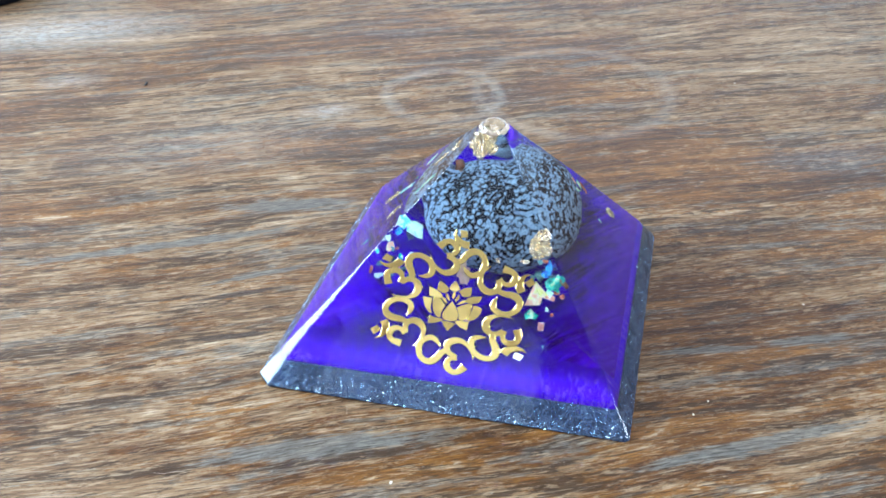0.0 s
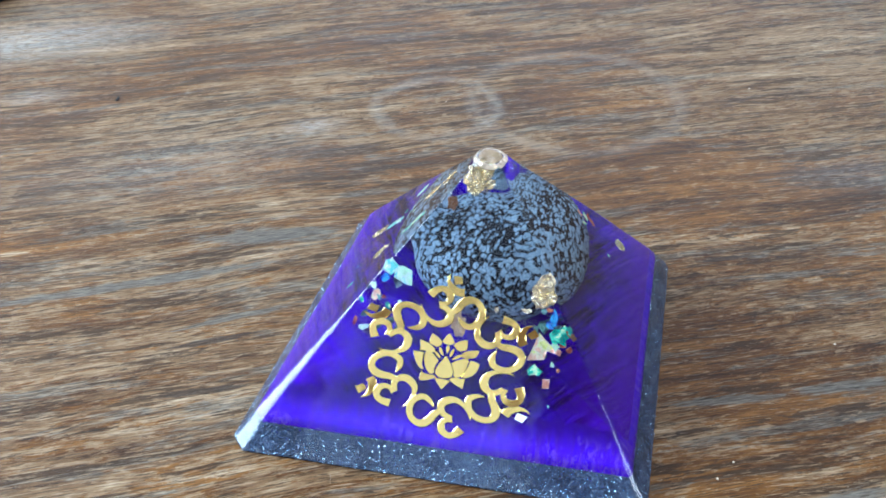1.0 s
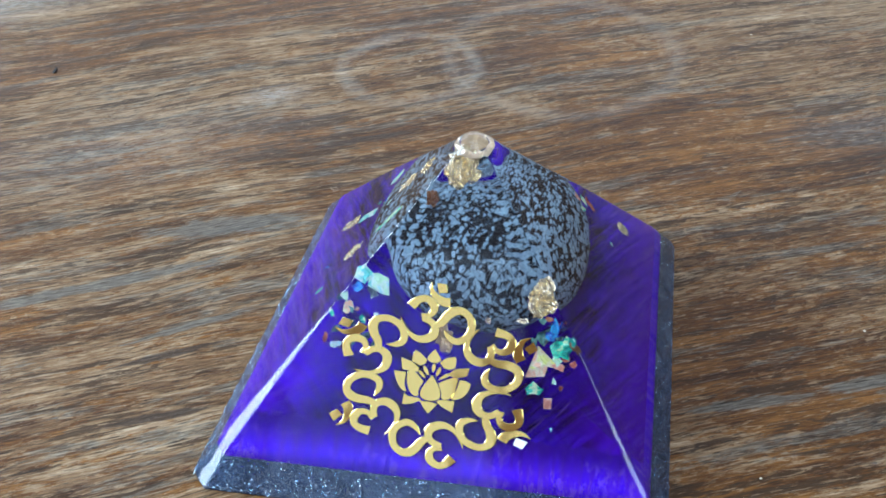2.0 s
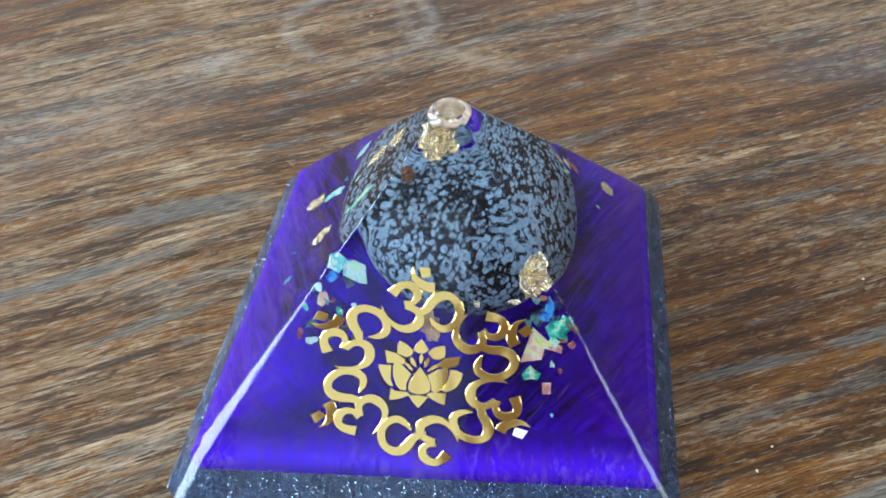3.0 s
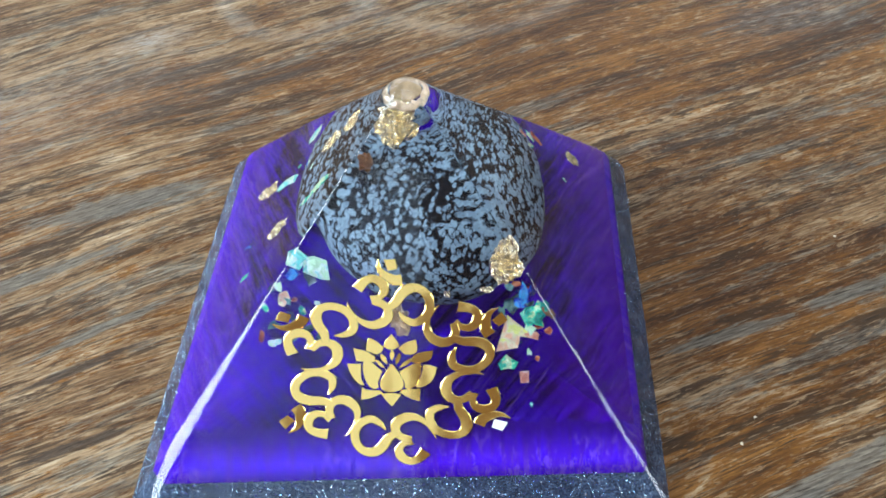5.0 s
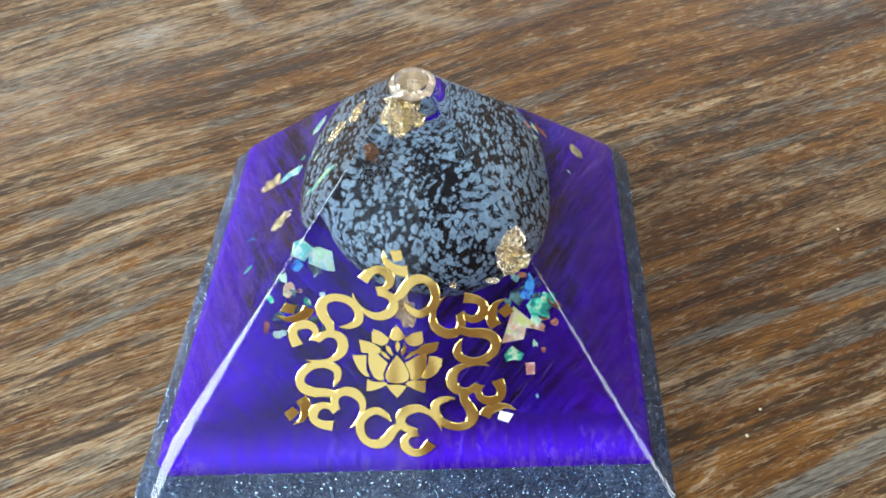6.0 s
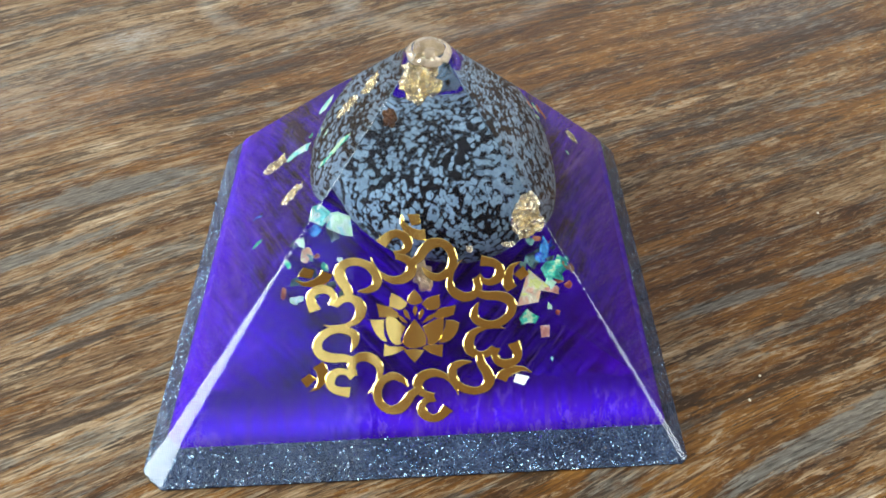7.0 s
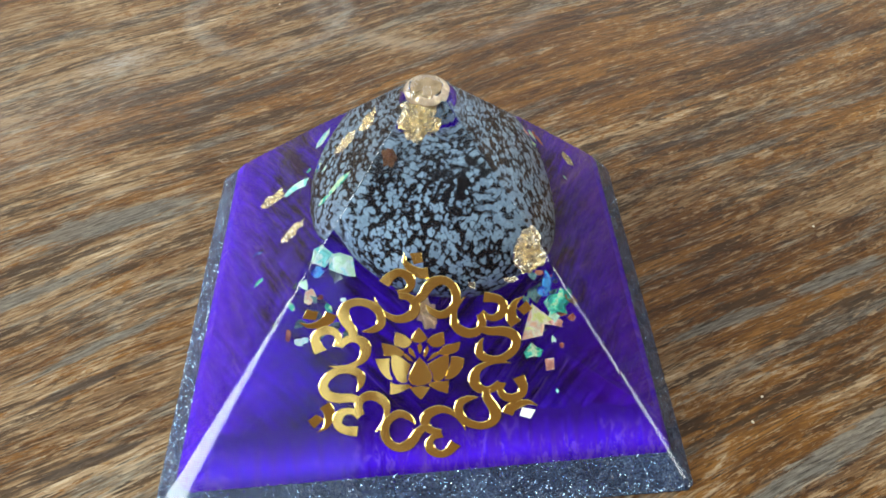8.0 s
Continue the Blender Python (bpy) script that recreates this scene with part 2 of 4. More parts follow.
def obsidian_material():
    """Black volcanic glass with blue-grey snowflake crystals in clusters."""
    n = Nodes("snowflake_obsidian")
    c = n.coords((1, 0.68, 1))
    warp = n.add("ShaderNodeTexNoise")
    n.link(c, warp.inputs["Vector"])
    warp.inputs["Scale"].default_value, warp.inputs["Detail"].default_value = 1500, 3
    off = n.add("ShaderNodeVectorMath", operation="MULTIPLY_ADD")
    n.link(warp.outputs["Color"], off.inputs[0])
    off.inputs[1].default_value = (0.0013, 0.0013, 0.0013)
    n.link(c, off.inputs[2])
    v = n.add("ShaderNodeTexVoronoi", feature="F1")
    n.link(off.outputs[0], v.inputs["Vector"])
    v.inputs["Scale"].default_value, v.inputs["Randomness"].default_value = 1120, 1.0
    sep = n.add("ShaderNodeSeparateColor")
    n.link(v.outputs["Color"], sep.inputs[0])
    size = n.math("ADD", 0.41, n.math("MULTIPLY", sep.outputs[0], 0.34))
    cluster = n.noise(c, 150, 2, 0.5)
    size = n.math("ADD", size, n.math("MULTIPLY", n.math("SUBTRACT", cluster, 0.5), 0.85))
    where = n.add("ShaderNodeSeparateXYZ")
    n.link(c, where.inputs[0])
    # the spots are slightly larger towards the stone's right flank
    size = n.math("ADD", size, n.ramp(n.math("MULTIPLY", where.outputs[0], 40.0), (0.38, 0.0), (0.55, 0.05)))
    mask = n.ramp(n.math("SUBTRACT", size, v.outputs["Distance"]), (0.0, 0.0), (0.15, 1.0))
    fleck = n.noise(c, 2100, 2, 0.5)
    mask = n.mix(n.ramp(fleck, (0.62, 0.0), (0.66, 0.7)), mask, (0.0, 0.0, 0.0))
    mask = n.mix(n.ramp(fleck, (0.31, 0.6), (0.35, 0.0)), mask, (1.0, 1.0, 1.0))
    xyz = n.add("ShaderNodeSeparateXYZ")
    soft = n.add("ShaderNodeVectorMath", operation="MULTIPLY_ADD")
    n.link(warp.outputs["Color"], soft.inputs[0])
    soft.inputs[1].default_value = (0.0014, 0.0009, 0.0009)
    n.link(c, soft.inputs[2])
    n.link(soft.outputs[0], xyz.inputs[0])
    # bars imitating the ridge's refracted smear, put into the stone's colour
    wave = n.math("SINE", n.math("MULTIPLY", xyz.outputs[1], 2 * math.pi / 0.00120))
    smear_bars = n.ramp(n.math("ADD", n.math("MULTIPLY", wave, 0.5), 0.5), (0.36, 0.0), (0.50, 1.0))
    far = n.math("MAXIMUM", n.math("DIVIDE", n.math("ABSOLUTE", n.math("SUBTRACT", xyz.outputs[0], 0.0124)), 0.0014), n.math("DIVIDE", n.math("ABSOLUTE", n.math("ADD", xyz.outputs[1], 0.0040)), 0.0016))
    smear_mask = n.math("MULTIPLY", n.ramp(far, (0.7, 0.75), (1.0, 0.0)), n.ramp(xyz.outputs[2], (0.0, 0.0), (0.026, 0.0), (0.0262, 1.0)))
    mask = n.mix(smear_mask, mask, smear_bars)
    grain = n.noise(c, 2600, 3, 0.6)
    flake = n.mix(grain, (0.155, 0.248, 0.345), (0.41, 0.565, 0.70))
    flake = n.mix(n.math("MULTIPLY", sep.outputs[1], 0.55), flake, (0.13, 0.20, 0.28))
    col = n.mix(mask, (0.006, 0.007, 0.011), flake)
    return n.set(Base_Color=col, Roughness=0.45, Specular_IOR_Level=0.03)


def mica_material(name, across, slant):
    """Violet pearl pigment, drawn out in streaks that run to the rim."""
    n = Nodes(name)
    s = (900, 90, 90) if across == "x" else (90, 900, 90)
    streak = n.noise(n.coords(s, rot=(0, 0, slant)), 1.0, 4, 0.6, 0.4)
    cloud = n.noise(n.coords((70, 70, 70)), 1.0, 3, 0.5)
    spot = n.noise(n.coords((1500, 1500, 300)), 1.0, 3, 0.6)
    # side-wall copy dimmed to about 0.7: shade put into the colour
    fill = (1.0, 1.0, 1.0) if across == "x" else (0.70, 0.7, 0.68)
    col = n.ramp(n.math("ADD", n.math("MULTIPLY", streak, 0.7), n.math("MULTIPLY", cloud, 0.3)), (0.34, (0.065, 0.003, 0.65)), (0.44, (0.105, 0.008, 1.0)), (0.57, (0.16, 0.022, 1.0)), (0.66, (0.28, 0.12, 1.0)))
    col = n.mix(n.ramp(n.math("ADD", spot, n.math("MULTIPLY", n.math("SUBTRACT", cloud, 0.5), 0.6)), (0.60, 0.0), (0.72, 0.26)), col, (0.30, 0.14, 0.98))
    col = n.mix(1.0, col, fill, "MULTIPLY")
    if across == "x":
        dash = n.noise(n.coords((1050, 420, 480), loc=(4, 2, 9)), 1.0, 4, 0.68, 0.5)
        more = n.noise(n.coords((45, 45, 45), loc=(8, 1, 3)), 1.0, 2, 0.5)
        col = n.mix(n.ramp(n.math("ADD", dash, n.math("MULTIPLY", n.math("SUBTRACT", more, 0.5), 0.5)), (0.56, 0.0), (0.64, 0.50)), col, (0.38, 0.20, 1.0))
    # the front copy blends to a darker violet towards the top of the layer
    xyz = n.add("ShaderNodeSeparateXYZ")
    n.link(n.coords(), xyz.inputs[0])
    fade = n.math("ADD", n.math("MULTIPLY", xyz.outputs[2], 250), n.math("MULTIPLY", n.math("SUBTRACT", streak, 0.5), 1.6))
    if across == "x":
        col = n.mix(n.ramp(n.math("SUBTRACT", fade, 1.6), (0.0, 0.0), (1.1, 0.92)), col, (0.032, 0.004, 0.24))
    return n.set(Base_Color=col, Roughness=0.38, Metallic=0.0, Specular_IOR_Level=0.02)


def shaded_violet_material():
    """Top of the pearl layer: shade put in as darker violet, with faint diagonal brushing."""
    n = Nodes("violet_resin_shaded")
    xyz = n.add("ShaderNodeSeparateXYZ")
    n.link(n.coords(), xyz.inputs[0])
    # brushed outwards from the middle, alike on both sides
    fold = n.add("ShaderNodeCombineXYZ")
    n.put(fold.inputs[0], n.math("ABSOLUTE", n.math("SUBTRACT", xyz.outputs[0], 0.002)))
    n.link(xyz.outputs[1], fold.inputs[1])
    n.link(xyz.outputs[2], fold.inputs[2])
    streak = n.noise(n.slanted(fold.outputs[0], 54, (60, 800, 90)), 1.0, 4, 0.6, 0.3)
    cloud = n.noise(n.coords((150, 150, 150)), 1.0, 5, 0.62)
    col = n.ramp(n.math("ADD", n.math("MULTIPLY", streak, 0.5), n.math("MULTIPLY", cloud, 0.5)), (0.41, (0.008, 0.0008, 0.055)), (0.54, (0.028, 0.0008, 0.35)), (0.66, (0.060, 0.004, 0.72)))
    # brighter violet towards the two side walls, stronger on the left
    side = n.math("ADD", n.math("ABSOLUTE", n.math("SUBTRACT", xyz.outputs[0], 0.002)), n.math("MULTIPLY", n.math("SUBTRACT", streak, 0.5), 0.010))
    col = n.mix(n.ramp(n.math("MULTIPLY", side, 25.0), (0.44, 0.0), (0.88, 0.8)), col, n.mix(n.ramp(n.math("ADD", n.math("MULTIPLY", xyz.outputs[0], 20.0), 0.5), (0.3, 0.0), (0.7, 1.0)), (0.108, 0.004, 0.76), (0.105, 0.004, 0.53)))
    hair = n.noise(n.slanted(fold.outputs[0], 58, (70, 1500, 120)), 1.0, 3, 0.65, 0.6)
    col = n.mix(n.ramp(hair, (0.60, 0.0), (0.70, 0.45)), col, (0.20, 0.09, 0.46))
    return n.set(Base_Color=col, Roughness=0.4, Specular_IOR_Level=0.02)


def speckled_resin():
    """Dark resin crowded with glitter too fine to tell apart."""
    n = Nodes("dark_glitter_resin")
    fine = n.noise(n.coords(), 4200, 3, 0.7)
    cloud = n.noise(n.coords(), 260, 3, 0.5)
    k = n.math("ADD", fine, n.math("MULTIPLY", n.math("SUBTRACT", cloud, 0.5), 0.25))
    col = n.ramp(k, (0.38, (0.014, 0.024, 0.052)), (0.50, (0.040, 0.068, 0.138)), (0.62, (0.14, 0.22, 0.37)), (0.70, (0.45, 0.60, 0.82)))
    return n.set(Base_Color=col, Roughness=0.4, Specular_IOR_Level=0.05)


def metal(name, colour, rough, bump_scale=0, bump_dist=0.0, vary=0.0, detail=4):
    n = Nodes(name)
    col = colour
    if vary:
        k = n.noise(n.coords(), 700, 3, 0.6)
        dark = tuple(c * (1 - vary) for c in colour)
        col = n.mix(n.ramp(k, (0.35, 0.0), (0.65, 1.0)), dark, colour)
    if bump_scale:
        n.bump(n.noise(n.coords(), bump_scale, detail, 0.6), bump_dist, 0.8)
    return n.set(Base_Color=col, Metallic=1.0, Roughness=rough)


def film_material(name, low, mid, high):
    """Iridescent film: its colour runs through three hues over one flake."""
    n = Nodes(name)
    info = n.add("ShaderNodeObjectInfo")
    k = n.noise(n.coords(), 620, 3, 0.55)
    hue = n.math("ADD", k, n.math("MULTIPLY", n.math("SUBTRACT", info.outputs["Random"], 0.5), 0.16))
    col = n.ramp(hue, (0.40, low), (0.49, mid), (0.58, high))
    n.bump(n.noise(n.coords(), 1500, 2, 0.5), 0.0003, 0.7)
    return n.set(Base_Color=col, Metallic=0.04, Roughness=0.2, Specular_IOR_Level=0.8)


def plain(name, colour, rough, scale=60.0, vary=0.12, bump_dist=0.0):
    n = Nodes(name)
    k = n.noise(n.coords(), scale, 4, 0.6)
    col = n.mix(k, tuple(c * (1 - vary) for c in colour), tuple(min(1, c * (1 + vary)) for c in colour))
    if bump_dist:
        n.bump(k, bump_dist, 0.6)
    return n.set(Base_Color=col, Roughness=rough)


def ring_at(x, y, r, wide, amount):
    p = TABLE.inverted() @ Vector((x, y, 0))
    return (p.x, p.y, r, wide, amount)


def vein_at(x0, y0, x1, y1, half_wide, shade):
    """A vein in the board, from one end to the other in millimetres."""
    a, b = (TABLE.inverted() @ Vector((x * MM, y * MM, 0)) for x, y in ((x0, y0), (x1, y1)))
    c, d = (a + b) / 2, b - a
    return (c.x, c.y, d.length * 0.62, half_wide * MM, math.degrees(math.atan2(d.y, d.x)), shade)


INK, GREY = (0.042, 0.027, 0.018), (0.118, 0.104, 0.084)
WOOD = wood_material([ring_at(-0.0285, 0.1015, 0.0185, 0.0035, 0.28), ring_at(0.013, 0.114, 0.032, 0.004, 0.17)],
                     [ring_at(-0.19, 0.125, 0.07, 0.03, 0.10), ring_at(-0.079, 0.075, 0.055, 0.035, 0.07),
                      # the zone beside the pyramid (x 0.070) also paints in its shadow
                      ring_at(-0.033, 0.070, 0.045, 0.018, -0.15), ring_at(0.042, 0.066, 0.06, 0.035, -0.22), ring_at(-0.065, -0.03, 0.06, 0.05, 0.07), ring_at(0.070, 0.008, 0.085, 0.060, -0.06),
                      ring_at(0.075, 0.060, 0.03, 0.014, 0.06), ring_at(-0.15, 0.070, 0.04, 0.015, -0.05), ring_at(0.065, -0.045, 0.08, 0.04, -0.11), ring_at(0.10, 0.17, 0.08, 0.05, 0.15), ring_at(-0.06, 0.14, 0.07, 0.035, -0.14)],
                     # first pale zone: scuffed wood and the window's glare painted together
                     [ring_at(-0.185, 0.120, 0.065, 0.022, 0.75), ring_at(-0.0625, 0.083, 0.012, 0.006, 0.7), ring_at(-0.155, 0.085, 0.014, 0.007, 0.5), ring_at(0.09, 0.085, 0.03, 0.012, 0.25), ring_at(-0.09, 0.055, 0.06, 0.022, 0.28)],
                     [vein_at(-59, 68, -37, 77, 1.1, INK), vein_at(-48, 58, -20, 71, 1.9, INK), vein_at(-75, 22, -36, 34, 4.5, GREY), vein_at(47, 36, 63, 42, 1.2, INK),
                      vein_at(38, -47, 90, -21, 2.6, GREY), vein_at(41, -12, 68, -4, 1.8, GREY), vein_at(66, -4, 90, 5, 2.2, GREY), vein_at(-65, -17, -42, -5, 1.2, INK),
                      vein_at(-66, -11, -37, 6, 1.5, GREY), vein_at(-61, -30, -40, -22, 1.3, INK), vein_at(-45, -62, 3, -44, 4.0, GREY), vein_at(-117, -14, -42, 22, 2.5, GREY)])
RESIN = resin_material()
OBSIDIAN = obsidian_material()
SHADED_VIOLET = shaded_violet_material()
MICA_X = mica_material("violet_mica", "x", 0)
MICA_Y = mica_material("violet_mica_sides_shaded", "y", 32)
BASE_RESIN = speckled_resin()
GLITTER = metal("silver_glitter", (0.66, 0.83, 1.0), 0.2)
GOLD = metal("gold_foil_sticker", (0.97, 0.72, 0.24), 0.13, 140, 0.0003, detail=1)
GOLD_LEAF = metal("gold_leaf", (1.0, 0.87, 0.62), 0.22, 800, 0.0005, 0.2, detail=3)
GOLD_LEAF.node_tree.nodes["Principled BSDF"].inputs["Metallic"].default_value = 0.88
PALE_LEAF = metal("pale_gold_leaf", (1.0, 0.84, 0.65), 0.28, 600, 0.0002, 0.12)
COPPER = metal("copper_leaf", (0.36, 0.18, 0.10), 0.3, 1500, 0.0003, 0.3)
FILM = {
    "green": film_material("green_film", (0.02, 0.36, 0.30), (0.06, 0.78, 0.52), (0.72, 0.95, 0.62)),
    "blue": film_material("blue_film", (0.002, 0.006, 0.10), (0.01, 0.05, 0.62), (0.06, 0.42, 0.95)),
    "cream": film_material("cream_film", (1.0, 0.62, 0.42), (1.0, 0.93, 0.72), (0.95, 0.97, 0.36)),
    "white": film_material("white_film", (0.22, 0.82, 0.80), (0.80, 0.97, 0.96), (0.62, 0.95, 0.70)),
    "smoke": film_material("smoky_film", (0.02, 0.05, 0.10), (0.06, 0.18, 0.24), (0.16, 0.36, 0.36)),
    "red": film_material("red_film", (0.16, 0.012, 0.03), (0.34, 0.05, 0.05), (0.62, 0.20, 0.12)),
    "pink": film_material("pink_film", (0.62, 0.24, 0.18), (0.80, 0.38, 0.30), (0.92, 0.78, 0.72)),
}
TAN_LEAF = metal("dull_tan_leaf", (0.62, 0.46, 0.28), 0.42, 900, 0.0003, 0.35)
# white for one foil dot: its steady bright reflection put into the colour
WHITE_GLINT = plain("white_glint", (0.9, 0.88, 0.84), 0.3)
# unseen wall: darkened to dim right-face reflections and deepen the shadow there
EAST_WALL = plain("dimming_side_wall", (0.24, 0.25, 0.27), 0.85, 30, 0.05, 0.0006)
WALL = plain("white_plaster", (0.64, 0.62, 0.58), 0.9, 30, 0.04, 0.0006)
CEILING = plain("ceiling_paint", (0.82, 0.81, 0.79), 0.9, 30, 0.03)
# unseen wall: brown chosen to darken what the gold and resin reflect
BROWN_WALL = plain("brown_reflection_wall", (0.30, 0.17, 0.10), 0.7, 12, 0.3)
FLOOR = plain("brown_floor_boards", (0.20, 0.13, 0.08), 0.5, 20, 0.25)
FRAME = plain("white_window_paint", (0.8, 0.8, 0.78), 0.4, 40, 0.03)
DARK = plain("dark_navy_plastic", (0.012, 0.014, 0.024), 0.35, 300, 0.3)
CRUMB = plain("pale_crumb", (0.66, 0.58, 0.45), 0.8, 900, 0.15)
LINT = plain("dusty_fibre", (0.36, 0.28, 0.20), 0.9, 900, 0.15)
SOOT = plain("black_fleck", (0.012, 0.010, 0.010), 0.7, 900, 0.2)


# ---- builders ----
def mesh_ob(name, bm, mat, smooth=False):
    me = bpy.data.meshes.new(name)
    bm.normal_update()
    bm.to_mesh(me)
    bm.free()
    for m in mat if isinstance(mat, (list, tuple)) else (mat,):
        me.materials.append(m)
    if smooth:
        me.polygons.foreach_set("use_smooth", [True] * len(me.polygons))
    return new(name, me)


def part(name, bm, mat, parent, label="", smooth=False):
    ob = mesh_ob(name, bm, mat, smooth)
    ob.parent = parent
    return tagged(ob, label) if label else ob


def box(bm, lo, hi):
    v = [bm.verts.new((x, y, z)) for z in (lo[2], hi[2]) for y in (lo[1], hi[1]) for x in (lo[0], hi[0])]
    for f in ((0, 2, 3, 1), (4, 5, 7, 6), (0, 1, 5, 4), (1, 3, 7, 5), (3, 2, 6, 7), (2, 0, 4, 6)):
        bm.faces.new([v[i] for i in f])
    return v


def box_bm(lo, hi, bevel=0.0, seg=2):
    bm = bmesh.new()
    box(bm, lo, hi)
    if bevel:
        bmesh.ops.bevel(bm, geom=bm.edges[:], offset=bevel, segments=seg, affect="EDGES", profile=0.5)
    return bm


# ---- room ----
TH = 0.2


def four_blocks(bm, a, b, c, d, lo, hi, c0, c1, make):
    """The four blocks round an opening a..b by c..d in a sheet lo..hi by c0..c1."""
    for p, q, r, t in ((lo, a, c0, c1), (b, hi, c0, c1), (a, b, c0, c), (a, b, d, c1)):
        make(bm, p, q, r, t)


def wall_with_window(name, side, win, second=None):
    a, b, z0, z1 = win
    bm = bmesh.new()
    if side == "north":
        four_blocks(bm, a, b, z0, z1, X0 - TH, X1 + TH, FLOOR_Z, CEIL_Z, lambda m, p, q, r, t: box(m, (p, Y1, r), (q, Y1 + TH, t)))
    elif side == "south":
        four_blocks(bm, a, b, z0, z1, X0 - TH, X1 + TH, FLOOR_Z, CEIL_Z, lambda m, p, q, r, t: box(m, (p, Y0 - TH, r), (q, Y0, t)))
    elif side == "west":
        half = (b + second[0]) / 2
        four_blocks(bm, a, b, z0, z1, Y0, half, FLOOR_Z, CEIL_Z, lambda m, p, q, r, t: box(m, (X0 - TH, p, r), (X0, q, t)))
        four_blocks(bm, *second, half, Y1, FLOOR_Z, CEIL_Z, lambda m, p, q, r, t: box(m, (X0 - TH, p, r), (X0, q, t)))
    else:
        four_blocks(bm, a, b, z0, z1, Y0, Y1, FLOOR_Z, CEIL_Z, lambda m, p, q, r, t: box(m, (X1, p, r), (X1 + TH, q, t)))
    return tagged(mesh_ob(name, bm, {"south": BROWN_WALL, "east": EAST_WALL}.get(side, WALL)), {"south": "unseen wall, browned for the reflections in the gold, with a window opening", "east": "unseen grey-blue wall, darkened to dim the right side, with a window opening"}.get(side, "white plastered wall with a window opening"), "wall", kind="structure")


def window(name, side, win):
    a, b, z0, z1 = win
    win_ob = new(name)
    near = {"north": Y1, "south": Y0, "west": X0, "east": X1, "roof": CEIL_Z}[side]
    way = -1 if side in ("west", "south") else 1

    def bar(nm, p, q, r, t):
        d0, d1 = sorted((near + way * 0.09, near + way * 0.14))
        lo, hi = {"north": ((p, d0, r), (q, d1, t)), "south": ((p, d0, r), (q, d1, t)), "roof": ((p, r, d0), (q, t, d1))}.get(side, ((d0, p, r), (d1, q, t)))
        part(nm, box_bm(lo, hi, 0.004), FRAME, win_ob)
    bar("window_frame", a, a + 0.05, z0, z1)
    bar("window_frame", b - 0.05, b, z0, z1)
    bar("window_frame", a + 0.05, b - 0.05, z0, z0 + 0.05)
    bar("window_frame", a + 0.05, b - 0.05, z1 - 0.05, z1)
    return tagged(win_ob, "white painted window frame in its opening", "window", kind="structure")


tagged(mesh_ob("floor", box_bm((X0 - TH, Y0 - TH, FLOOR_Z - 0.1), (X1 + TH, Y1 + TH, FLOOR_Z)), FLOOR), "brown wooden floor", "floor", kind="structure")
bm = bmesh.new()
four_blocks(bm, *ROOF_FILL, X0 - TH, X1 + TH, Y0 - TH, Y1 + TH, lambda m, p, q, r, t: box(m, (p, r, CEIL_Z), (q, t, CEIL_Z + 0.16)))
tagged(mesh_ob("ceiling", bm, CEILING), "white painted ceiling with an opening for the added fill light", "ceiling", kind="structure")
wall_with_window("wall_north", "north", WIN_BACK)
wall_with_window("wall_west", "west", WIN_LEFT, WIN_CORNER)
wall_with_window("wall_east", "east", WIN_RIGHT)
wall_with_window("wall_south", "south", WIN_SOUTH)
window("window_1", "north", WIN_BACK)
window("window_2", "west", WIN_LEFT)
window("window_3", "east", WIN_RIGHT)
window("added_roof_window", "roof", ROOF_FILL)
window("window_5", "west", WIN_CORNER)
window("window_6", "south", WIN_SOUTH)

# ---- table ----
table = tagged(new("table"), "worn brown and grey wooden table with pale cup rings", "table")
table.matrix_world = TABLE
TL, TW, TT = 0.75, 0.40, 0.03
part("tabletop", box_bm((-TL, -TW, -TT), (TL, TW, 0), 0.003, 3), WOOD, table)
for sx in (-1, 1):
    for sy in (-1, 1):
        x, y = sx * (TL - 0.07), sy * (TW - 0.07)
        part("leg", box_bm((x - 0.03, y - 0.03, FLOOR_Z), (x + 0.03, y + 0.03, -TT), 0.004), WOOD, table)

# ---- the pyramid: its planes ----
BASE = [Vector((-40, -40)), Vector((40, -40)), Vector((43.0, 37.0)), Vector((-35, 41.2))]     # front left, front right, back right, back left
APEX = Vector((4.5, -0.2, 49.1))
CHAMFER = [(2.0, 0.20, 0.80), (0.42, 0.22, 0.93), (2.2, 1.0, 0.2), (2.0, 0.8, 0.2)]     # width at the foot, width at the tip, flatness


